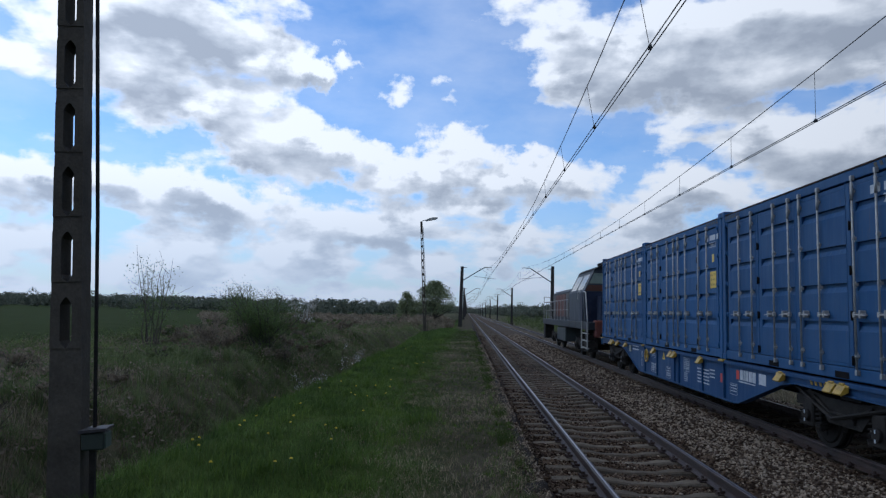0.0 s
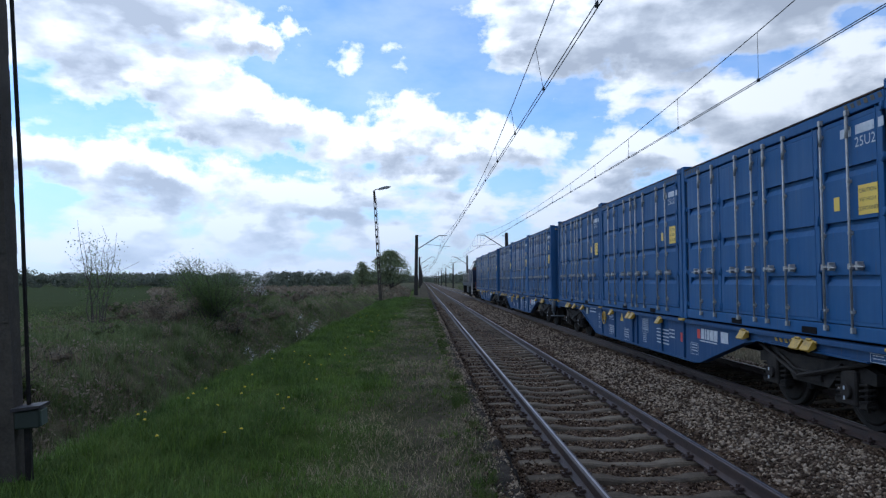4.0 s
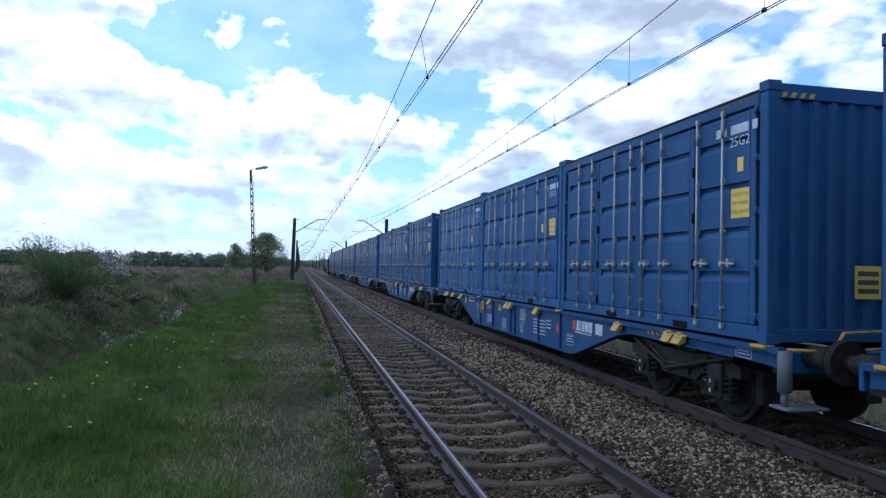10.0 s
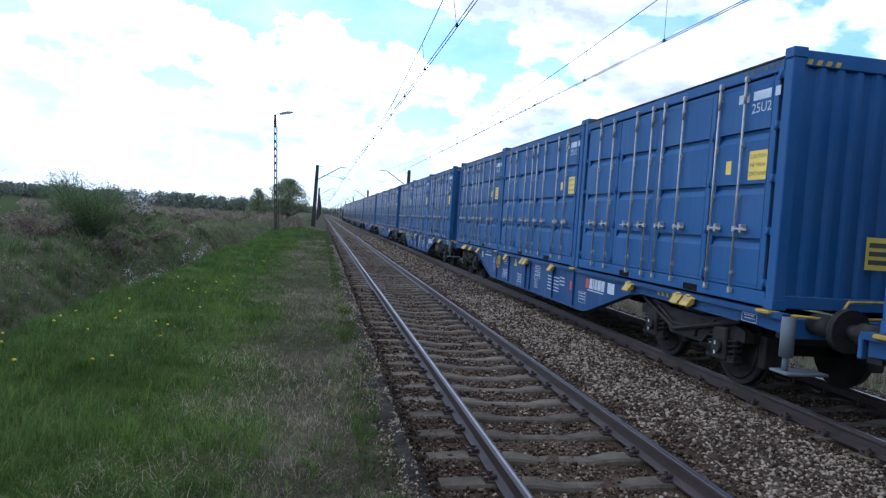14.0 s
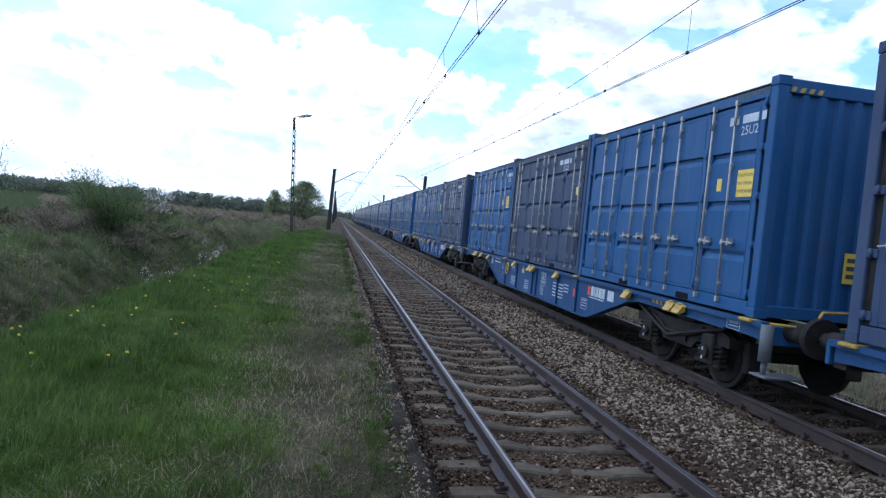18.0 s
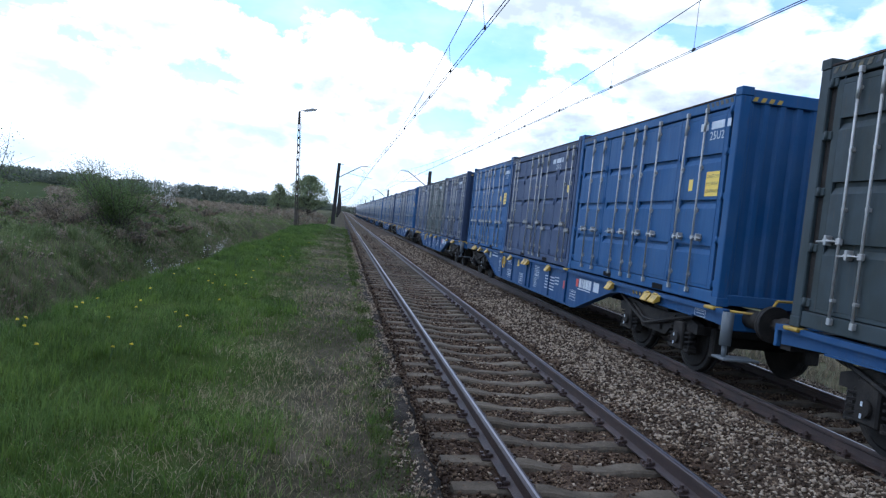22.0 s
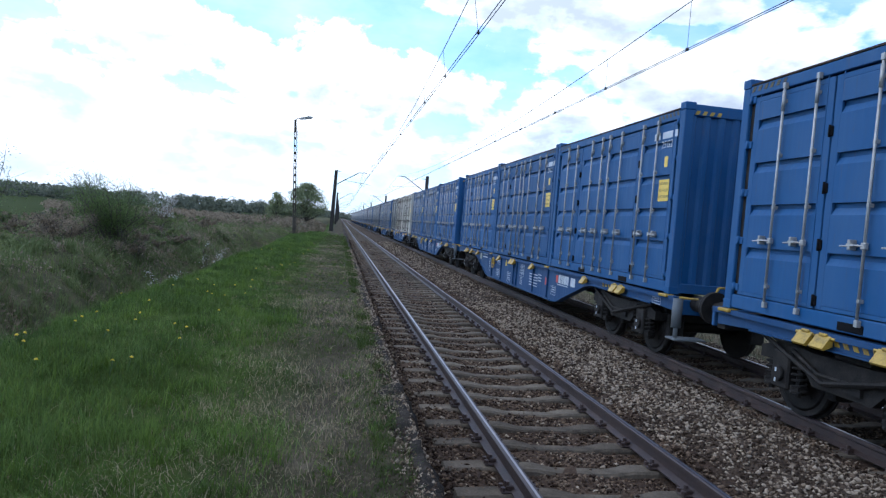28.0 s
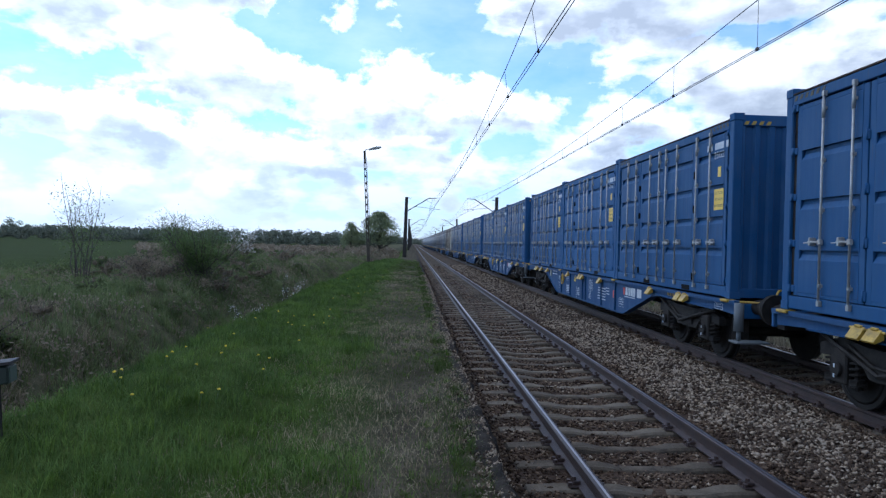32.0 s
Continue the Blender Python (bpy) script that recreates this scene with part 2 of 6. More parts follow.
RAIL_SIDE = material("rusty_rail", speckled([(0.016, 0.0105, 0.0095), (0.032, 0.019, 0.016), (0.055, 0.032, 0.023)], 3, 50, 0.4), 0.6)
RAIL_HEAD = material("dark_rail_head", speckled([(0.024, 0.016, 0.015), (0.046, 0.030, 0.027)], 2, 40, 0.1), 0.55, 0.2)
RAIL_TOP = material("polished_rail", speckled([(0.22, 0.21, 0.215), (0.36, 0.345, 0.355)], 2, 40, 0.05), 0.32, 0.95)
SLEEPER = material("weathered_sleeper", speckled([(0.050, 0.040, 0.029), (0.105, 0.085, 0.062), (0.165, 0.137, 0.100)], 5, 55, 0.5, 0.01, 0.25), 0.9, 0.0, 0.12)
ROOF_RIM = material("rusty_roof_rim", speckled([(0.010, 0.009, 0.010), (0.030, 0.022, 0.018), (0.11, 0.060, 0.038)], 3.0, 30, 0.4), 0.8, 0.0, 0.2)
FADED_YELLOW = material("faded_yellow", speckled([(0.012, 0.03, 0.07), (0.06, 0.055, 0.04), (0.19, 0.145, 0.04)], 6, 45, 0.2), 0.7)
CLEAN_BALLAST = material("tan_ballast", speckled([(0.0326, 0.0224, 0.0149), (0.0699, 0.0494, 0.0335), (0.13, 0.0978, 0.0699)], 1.2, 26, 1.0, 0.04), 0.95, 0.0, 0.12)
BALLAST = material("brown_ballast", speckled([(0.026, 0.016, 0.010), (0.058, 0.037, 0.024), (0.115, 0.078, 0.050)], 1.2, 22, 1.0, 0.05), 0.95, 0.0, 0.12)
RUSTY_STONE = material("iron_stained_stone", speckled([(0.027, 0.0165, 0.0105), (0.052, 0.033, 0.021), (0.090, 0.059, 0.038), (0.150, 0.105, 0.070)], 0.6, 40, 0.4, 0.01, 0, 0.9), 0.95, 0.0, 0.12)
STONE = material("ballast_stone", speckled([(0.046, 0.031, 0.021), (0.098, 0.068, 0.046), (0.170, 0.125, 0.086), (0.30, 0.24, 0.175)], 0.6, 40, 0.4, 0.01, 0, 0.9), 0.9, 0.0, 0.12)
CONCRETE = material("old_concrete", speckled([(0.0398, 0.0346, 0.0274), (0.0729, 0.0629, 0.0506), (0.113, 0.0978, 0.0774)], 2.5, 45, 0.6), 0.9, 0.0, 0.12)
EDGE_STONE = material("earthy_edge", speckled([(0.012, 0.010, 0.008), (0.028, 0.023, 0.018), (0.075, 0.062, 0.048)], 5.0, 45, 1.0, 0.04), 0.95, 0.0, 0.12)
MAST = material("mast_steel", speckled([(0.018, 0.016, 0.015), (0.04, 0.034, 0.03)], 3, 40, 0.3), 0.7, 0.2)
WIRE = material("copper_wire", speckled([(0.02, 0.022, 0.022), (0.05, 0.05, 0.048)], 3, 40, 0.1), 0.5, 0.5)
GREEN_BOX = material("green_box", speckled([(0.0132, 0.0204, 0.0144), (0.024, 0.033, 0.024)], 6, 50, 0.2), 0.6)


def soil_and_turf(n):
    """Worn turf by the edge, lush turf on the verge, litter in the ditch, green fields beyond."""
    along = n.add("ShaderNodeSeparateXYZ", i0=n.where)
    x, y = along.outputs[0], along.outputs[1]
    wide = n.noise(n.where, 0.42, 5.0, 0.6)
    mid = n.noise(n.where, 2.2, 5.0, 0.65)
    fine = n.noise(n.where, 24.0, 4.0, 0.65)
    grain = n.math("MULTIPLY_ADD", mid, 0.6, n.math("MULTIPLY", fine, 0.4))
    shift = n.math("MULTIPLY_ADD", wide, 2.6, n.math("MULTIPLY_ADD", mid, 0.9, -1.75))
    place = n.math("ADD", x, shift)
    worn = n.ramp(grain, [(0.32, (0.024, 0.021, 0.013)), (0.50, (0.056, 0.047, 0.031)), (0.66, (0.115, 0.097, 0.066))])
    lush = n.ramp(grain, [(0.32, (0.021, 0.034, 0.006)), (0.50, (0.042, 0.064, 0.012)), (0.66, (0.066, 0.088, 0.020))])
    litter = n.ramp(grain, [(0.32, (0.034, 0.036, 0.018)), (0.48, (0.068, 0.068, 0.036)), (0.66, (0.135, 0.118, 0.074))])
    field = n.ramp(n.math("MULTIPLY_ADD", wide, 0.5, n.math("MULTIPLY", grain, 0.5)), [(0.36, (0.022, 0.032, 0.008)), (0.50, (0.030, 0.044, 0.010)), (0.64, (0.044, 0.055, 0.018))])
    edge = n.math("ADD", place, n.math("MULTIPLY", n.span(y, 7.0, 18.0), 0.6))
    colour = n.mix(n.span(edge, 0.1, -1.1, 0.0, 1.0, True), worn, lush)
    colour = n.mix(n.span(n.math("ADD", x, n.math("MULTIPLY", shift, 0.3)), -3.9, -4.5, 0.0, 1.0, True), colour, litter)
    colour = n.mix(n.span(n.math("ADD", x, n.math("MULTIPLY", shift, 2.0)), -17.0, -23.0, 0.0, 1.0, True), colour, field)
    colour = n.mix(n.span(x, 8.0, 9.0), colour, litter)
    colour = n.mix(n.span(x, 30.0, 45.0), colour, field)
    n.put(n.shader, "Base Color", colour)
    bump(n, n.math("ADD", mid, n.math("MULTIPLY", fine, 0.5)), 0.9, 0.05)


GROUND = material("soil_and_turf", soil_and_turf, 0.95, 0.0, 0.03)
GLASS = material("cab_glass", speckled([(0.02, 0.03, 0.035), (0.04, 0.05, 0.055)], 2, 20, 0.02), 0.08)


# ---- mesh helpers
def box(bm, x0, x1, y0, y1, z0, z1, bevel=0.0):
    made = bmesh.ops.create_cube(bm, size=1.0)["verts"]
    for v in made:
        v.co = Vector(((x0 + x1) / 2 + v.co.x * (x1 - x0), (y0 + y1) / 2 + v.co.y * (y1 - y0), (z0 + z1) / 2 + v.co.z * (z1 - z0)))
    if bevel:
        edges = list({e for v in made for e in v.link_edges})
        bmesh.ops.bevel(bm, geom=edges, offset=bevel, segments=1, affect="EDGES")
    return bm


def tube(bm, a, b, r, sides=8, r2=None, caps=True):
    a, b = Vector(a), Vector(b)
    turn = (b - a).to_track_quat("Z", "Y")
    rings = []
    for p, rad in ((a, r), (b, r if r2 is None else r2)):
        rings.append([bm.verts.new(p + turn @ Vector((rad * math.cos(2 * math.pi * k / sides), rad * math.sin(2 * math.pi * k / sides), 0))) for k in range(sides)])
    for k in range(sides):
        f = bm.faces.new((rings[0][k], rings[0][(k + 1) % sides], rings[1][(k + 1) % sides], rings[1][k]))
        f.smooth = sides > 6
    if caps:
        bm.faces.new(rings[0][::-1])
        bm.faces.new(rings[1])
    return bm


def pipe(bm, points, r, sides=6):
    for a, b in zip(points, points[1:]):
        tube(bm, a, b, r, sides)
    return bm


def hoop(bm, c, r, thick, count=22, sides=6):
    """A round rim about the x axis."""
    rings = []
    for k in range(count):
        a = 2 * math.pi * k / count
        rings.append([bm.verts.new((c[0] + thick * math.sin(b), c[1] + (r + thick * math.cos(b)) * math.cos(a), c[2] + (r + thick * math.cos(b)) * math.sin(a))) for b in (2 * math.pi * j / sides for j in range(sides))])
    for k in range(count):
        for j in range(sides):
            bm.faces.new((rings[k][j], rings[k][(j + 1) % sides], rings[(k + 1) % count][(j + 1) % sides], rings[(k + 1) % count][j])).smooth = True
    return bm


def prism(bm, outline, axis, a, b):
    """A flat outline (pairs) drawn out along an axis: for x the pairs are y, z; for y: x, z; for z: x, y."""
    def at(p, q, s):
        return {"x": (s, p, q), "y": (p, s, q), "z": (p, q, s)}[axis]
    low = [bm.verts.new(at(p, q, a)) for p, q in outline]
    high = [bm.verts.new(at(p, q, b)) for p, q in outline]
    count = len(outline)
    for k in range(count):
        bm.faces.new((low[k], low[(k + 1) % count], high[(k + 1) % count], high[k]))
    bm.faces.new(low[::-1])
    bm.faces.new(high)
    return bm


def to_mesh(name, bm, mats):
    bmesh.ops.recalc_face_normals(bm, faces=bm.faces)
    me = bpy.data.meshes.new(name)
    bm.to_mesh(me)
    bm.free()
    for m in mats if isinstance(mats, (list, tuple)) else [mats]:
        me.materials.append(m)
    return me


def part(name, bm, mat, parent=None, label="", colour=None, at=None):
    ob = new(name, to_mesh(name, bm, mat) if isinstance(bm, bmesh.types.BMesh) else bm)
    ob.parent = parent
    if colour:
        ob.color = (*colour, 1)
    if at is not None:
        ob.matrix_basis = at
    if label:
        ob["label"] = label
    return ob


def bm_new():
    return bmesh.new()


def thing(name, label, category, group="", at=None):
    ob = new(name)
    ob.empty_display_size = 0.3
    if at is not None:
        ob.matrix_basis = at
    return tagged(ob, label, category, group)


def raw_mesh(name, verts, faces, mats, smooth=False):
    me = bpy.data.meshes.new(name)
    verts, faces = np.asarray(verts, np.float32), np.asarray(faces, np.int32)
    me.vertices.add(len(verts))
    me.vertices.foreach_set("co", verts.ravel())
    k = faces.shape[1]
    me.loops.add(faces.size)
    me.loops.foreach_set("vertex_index", faces.ravel())
    me.polygons.add(len(faces))
    me.polygons.foreach_set("loop_start", np.arange(0, faces.size, k, dtype=np.int32))
    if smooth:
        me.polygons.foreach_set("use_smooth", np.ones(len(faces), bool))
    me.update(calc_edges=True)
    for m in mats if isinstance(mats, (list, tuple)) else [mats]:
        me.materials.append(m)
    return me


LETTERS = {}


def lettering(text, size, mat):
    """A flat mesh of the text in the x-y plane, centred, one mesh for each text."""
    key = (text, size, mat.name)
    if key not in LETTERS:
        curve = bpy.data.curves.new("lettering", "FONT")
        curve.body, curve.size, curve.align_x, curve.align_y = text, size, "CENTER", "CENTER"
        curve.resolution_u = 2
        holder = new("lettering", curve)
        bpy.context.view_layer.update()
        me = bpy.data.meshes.new_from_object(holder.evaluated_get(bpy.context.evaluated_depsgraph_get()))
        bpy.data.objects.remove(holder)
        bpy.data.curves.remove(curve)
        me.materials.clear()
        me.materials.append(mat)
        LETTERS[key] = me
    return LETTERS[key]


# flat print lies on a side that faces -x: its own x runs to -y, its own y up
def on_side(x, y, z):
    return Matrix.Translation((x, y, z)) @ Matrix(((0, 0, -1, 0), (-1, 0, 0, 0), (0, 1, 0, 0), (0, 0, 0, 1)))


def bars(bm, x, y, z, width, height, rows, seed=0):
    """Rows of short bars in place of small print, on a side that faces -x; y is the middle, width runs along y."""
    rng = random.Random(seed)
    step = height / rows
    for r in range(rows):
        top = z + height / 2 - r * step
        at, end = y + width / 2, y - width / 2
        while at > end + 0.02:
            w = min(rng.uniform(0.10, 0.38) * width, at - end)
            box(bm, x - 0.002, x, at - w, at - 0.012, top - step * 0.36, top)
            at -= w
    return bm


# ---- the ground: one sheet to the horizon
def smooth_step(a, b, v):
    t = np.clip((v - a) / (b - a), 0, 1)
    return t * t * (3 - 2 * t)


def lumps(x, y, size, seed):
    """Soft bumps from crossed waves, between about -1 and 1."""
    rng = np.random.RandomState(seed)
    out = 0
    for _ in range(6):
        a, f, p = rng.uniform(0, 6.28), rng.uniform(0.6, 1.6) / size, rng.uniform(0, 6.28)
        out = out + np.sin((x * math.cos(a) + y * math.sin(a)) * f * 6.28 + p)
    return out / 3.5


PATCH_TABLE = np.random.RandomState(77).uniform(-1, 1, (64, 64))


def patchy(x, y, size, seed):
    """Uneven soft patches about the given size, between -1 and 1, with no direction of their own."""
    out, total = 0.0, 0.0
    for octave, share in ((1.0, 1.0), (2.1, 0.5), (4.3, 0.25)):
        u, v = np.asarray(x, float) * octave / size + seed * 7.31, np.asarray(y, float) * octave / size + seed * 3.77
        u, v = 0.8 * u - 0.6 * v, 0.6 * u + 0.8 * v
        i, j = np.floor(u).astype(int), np.floor(v).astype(int)
        p, q = u - i, v - j
        p, q = p * p * (3 - 2 * p), q * q * (3 - 2 * q)
        i0, i1, j0, j1 = i % 64, (i + 1) % 64, j % 64, (j + 1) % 64
        t = PATCH_TABLE
        out = out + share * ((t[i0, j0] * (1 - p) + t[i1, j0] * p) * (1 - q) + (t[i0, j1] * (1 - p) + t[i1, j1] * p) * q)
        total += share
    return 1.5 * out / total


def ground_z(x, y):
    x, y = np.asarray(x, float), np.asarray(y, float)
    verge = -3.35 + 0.30 * patchy(y, y * 0.3, 6.0, 3) + 1.9 * smooth_step(50, 80, y)
    z = np.full(np.broadcast(x, y).shape, -0.75)
    top = GRASS_Z + 0.05 * patchy(x, y, 1.6, 5) * smooth_step(0.66, -0.1, x) + 0.07 * smooth_step(-1.2, -3.2, x)
    z = np.where(x < EDGE, top, z)
    d = verge - x
    rough = smooth_step(1.2, 2.4, d) * smooth_step(26.0, 10.0, d)
    bumps = rough * (0.26 * patchy(x, y, 2.4, 14) + 0.14 * patchy(x, y, 0.9, 15))
    down = smooth_step(-0.25, 1.7, d)
    z = np.where(x < verge + 0.26, top * (1 - down) + (-1.70 + 0.12 * patchy(x, y, 2.0, 6)) * down, z)
    up = smooth_step(1.9, 4.9, d)
    rise = 0.02 + 0.25 * patchy(x, y, 8.0, 7) - 0.25 * smooth_step(7, 20, d)
    z = np.where(x < verge, z * (1 - up) + rise * up + bumps, z)
    far = smooth_step(25, 70, d)
    z = z * (1 - far) + (-0.7) * far
    right = smooth_step(9.5, 12.0, x)
    z = np.where(x > 9.0, -0.75 * (1 - right) + (-1.1 + 0.15 * lumps(x, y, 8.0, 9)) * right, z)
    return z


def spread(dense, far, growth=1.16):
    """Lines from dense steps out to a distance."""
    out, step = list(dense), dense[-1] - dense[-2]
    while out[-1] < far:
        step *= growth
        out.append(out[-1] + step)
    return out


def build_ground():
    left = [-v for v in spread(list(np.arange(0, 14, 0.3)), 2600)][::-1]
    xs = np.array([v for v in left if v < -0.05] + list(np.arange(0, EDGE, 0.24)) + [EDGE - 0.001, EDGE + 0.001] + spread(list(np.arange(1, 14, 0.6)), 2600))
    back = [-v for v in spread(list(np.arange(0, 6, 0.5)), 400, 1.3)][::-1]
    ys = np.array(back + spread(list(np.arange(0.4, 46, 0.4)), 3200, 1.1))
    gx, gy = np.meshgrid(xs, ys)
    gz = ground_z(gx, gy)
    verts = np.stack([gx, gy, gz], -1).reshape(-1, 3)
    nx, ny = len(xs), len(ys)
    idx = np.arange(nx * ny).reshape(ny, nx)
    faces = np.stack([idx[:-1, :-1], idx[:-1, 1:], idx[1:, 1:], idx[1:, :-1]], -1).reshape(-1, 4)
    me = raw_mesh("ground", verts, faces, GROUND, True)
    tagged(new("ground", me), "grassy railway verge, ditch and flat fields", "ground", kind="structure")


build_ground()


# ---- the line: ballast, sleepers, rails
def bed_z(x):
    """Height of the ballast across both tracks."""
    return np.interp(x, [0.74, 1.0, 1.30, 1.62, 2.98, 3.35, 4.1, 4.6, 5.25, 5.62, 6.98, 7.4, 8.2, 9.6, 10.4], [-0.28, -0.195, -0.188, -0.222, -0.222, -0.165, -0.11, -0.11, -0.165, -0.222, -0.222, -0.17, -0.22, -0.95, -1.2])


def build_bed():
    xs = np.concatenate([np.arange(0.74, 8.3, 0.18), [8.6, 9.0, 9.6, 10.4]])
    ys = np.array([-v for v in spread(list(np.arange(0, 4, 0.25)), 300, 1.4)][::-1] + spread(list(np.arange(0.25, 30, 0.25)), 1000, 1.15))
    gx, gy = np.meshgrid(xs, ys)
    gz = bed_z(gx) + 0.018 * lumps(gx, gy, 0.9, 11) + 0.012 * lumps(gx, gy, 0.35, 12)
    idx = np.arange(gx.size).reshape(gx.shape)
    faces = np.stack([idx[:-1, :-1], idx[:-1, 1:], idx[1:, 1:], idx[1:, :-1]], -1).reshape(-1, 4)
    bed = new("ballast_bed", raw_mesh("ballast_bed", np.stack([gx, gy, gz], -1).reshape(-1, 3), faces, [BALLAST, CLEAN_BALLAST], True))
    mid = (xs[:-1] + xs[1:]) / 2
    bed.data.polygons.foreach_set("material_index", np.tile(((mid > 3.55) & (mid < 5.15)) | (mid > 7.5), len(ys) - 1).astype(np.int32))
    tagged(bed, "brown crushed stone ballast under two tracks", "ballast", kind="structure")


build_bed()


def stone_shape(rng):
    """A sharp six-cornered chip."""
    base = np.array([(1, 0, 0), (-1, 0, 0), (0, 1, 0), (0, -1, 0), (0, 0, 1), (0, 0, -1)], float)
    return base * rng.uniform(0.55, 1.55, (6, 1)) * rng.uniform(0.6, 1.35, (1, 3)) + rng.uniform(-0.4, 0.4, (6, 3))


STONE_FACES = np.array([(0, 2, 4), (2, 1, 4), (1, 3, 4), (3, 0, 4), (2, 0, 5), (1, 2, 5), (3, 1, 5), (0, 3, 5)])


def build_stones():
    rng = np.random.RandomState(21)
    count, close, behind = 70000, 75000, 16000
    y = np.concatenate([1.5 + 62 * rng.power(0.55, count), 1.8 + 16 * rng.power(0.8, close), rng.uniform(-5, 1.9, behind)])
    count += close + behind
    x = rng.uniform(0.8, 8.3, count)
    size = rng.uniform(0.008, 0.024, count) * (1 + 0.02 * y) * np.where((x > 3.4) & (x < 5.2), 1.0, 0.82)
    z = bed_z(x) + 0.018 * lumps(x, y, 0.9, 11) + size * rng.uniform(0.0, 0.7, count)
    keep = np.ones(count, bool)
    for c in (TRACK_NEAR, TRACK_FAR):
        for s in (-GAUGE, GAUGE):
            keep &= np.abs(x - c - s) > 0.09
        on = (np.abs(x - c) < 1.28) & (np.abs((y % 0.6) - 0.3) < 0.10)
        keep &= ~on | (rng.uniform(0, 1, count) < np.where(np.abs(x - c) < 0.95, 0.10, 0.65))
    x, y, z, size = x[keep], y[keep], z[keep], size[keep]
    shapes = np.stack([stone_shape(rng) for _ in range(24)])
    clean = ((x + 0.12 * lumps(x, y, 1.5, 17) > 3.5) & (x < 5.15)) | (x > 7.7) | (rng.uniform(0, 1, len(x)) < 0.14)
    for name, label, mat, some in (("ballast_stones", "loose tan crushed stones between the tracks", STONE, clean), ("stained_ballast", "dark rust-stained crushed stones between the sleepers", RUSTY_STONE, ~clean)):
        px, py, pz, ps = x[some], y[some], z[some], size[some]
        kind = rng.randint(0, 24, len(px))
        a = rng.uniform(0, 6.28, len(px))
        v = shapes[kind] * ps[:, None, None]
        c, s = np.cos(a)[:, None], np.sin(a)[:, None]
        v = np.stack([v[..., 0] * c - v[..., 1] * s, v[..., 0] * s + v[..., 1] * c, v[..., 2] * 0.8], -1) + np.stack([px, py, pz], -1)[:, None]
        faces = (STONE_FACES[None] + 6 * np.arange(len(px))[:, None, None]).reshape(-1, 3)
        tagged(new(name, raw_mesh(name, v.reshape(-1, 3), faces, mat)), label, "ballast", kind="stuff")


build_stones()


def build_edge_gravel():
    """Crumbs of earth and chips of concrete along the platform edge."""
    rng = np.random.RandomState(23)
    count = 16000
    y = 1.4 + 34 * rng.power(0.5, count)
    x = EDGE + rng.normal(size=count) * 0.10
    size = rng.uniform(0.004, 0.013, count) * (1 + 0.03 * y)
    z = np.interp(x, [EDGE - 0.1, EDGE + 0.02, EDGE + 0.09, EDGE + 0.15, EDGE + 0.3], [GRASS_Z + 0.008, GRASS_Z + 0.004, -0.02, -0.26, -0.25])
    shapes = np.stack([stone_shape(rng) for _ in range(12)])
    v = shapes[rng.randint(0, 12, count)] * size[:, None, None] + np.stack([x, y, z], -1)[:, None]
    faces = (STONE_FACES[None] + 6 * np.arange(count)[:, None, None]).reshape(-1, 3)
    tagged(new("edge_gravel", raw_mesh("edge_gravel", v.reshape(-1, 3), faces, STONE)), "crumbled earth and chips along the platform edge", "gravel", kind="stuff")


build_edge_gravel()

RAIL_PROFILE = [(-0.036, -0.006), (-0.028, 0.002), (-0.011, 0.004), (0.011, 0.004), (0.028, 0.002), (0.036, -0.006), (0.036, -0.036), (0.010, -0.052), (0.009, -0.125), (0.07, -0.150), (0.07, -0.162), (-0.07, -0.162), (-0.07, -0.150), (-0.009, -0.125), (-0.010, -0.052), (-0.036, -0.036)]


def build_track(centre, name, label):
    track = thing(name, label, "railway track", "the two tracks", pose(centre, 0, 0))
    for side in (-GAUGE, GAUGE):
        bm = bm_new()
        prism(bm, [(x + side, z) for x, z in RAIL_PROFILE], "y", -150, 1100)
        bm.normal_update()
        bm.faces.ensure_lookup_table()
        for f in bm.faces:
            xs = [v.co.x - side for v in f.verts]
            if len(f.verts) == 4 and min(v.co.z for v in f.verts) > 0.003:
                f.material_index = 1
            elif len(f.verts) == 4 and min(v.co.z for v in f.verts) > -0.01:
                f.material_index = 2
        part("rail", bm, [RAIL_SIDE, RAIL_TOP, RAIL_HEAD], track, "rusty steel rail with a polished head")
    return track


near_track = build_track(TRACK_NEAR, "near_track", "empty railway track with rusty rails on concrete sleepers")
far_track = build_track(TRACK_FAR, "far_track", "railway track under the moving freight train")


def sleeper_mesh():
    bm = bm_new()
    top = [(-1.28, -0.225), (-1.25, -0.178), (-0.95, -0.165), (-0.45, -0.170), (-0.25, -0.205), (0.25, -0.205), (0.45, -0.170), (0.95, -0.165), (1.25, -0.178), (1.28, -0.225)]
    prev = None
    for x, z in top:
        half = 0.105 if abs(x) > 0.4 else 0.085
        ring = [bm.verts.new((x, -half - 0.03, -0.36)), bm.verts.new((x, -half, z - 0.02)), bm.verts.new((x, -half + 0.02, z)), bm.verts.new((x, half - 0.02, z)), bm.verts.new((x, half, z - 0.02)), bm.verts.new((x, half + 0.03, -0.36))]
        if prev:
            for k in range(5):
                bm.faces.new((prev[k], ring[k], ring[k + 1], prev[k + 1]))
        else:
            bm.faces.new(ring)
        prev = ring
    bm.faces.new(prev[::-1])
    return to_mesh("sleeper", bm, SLEEPER)


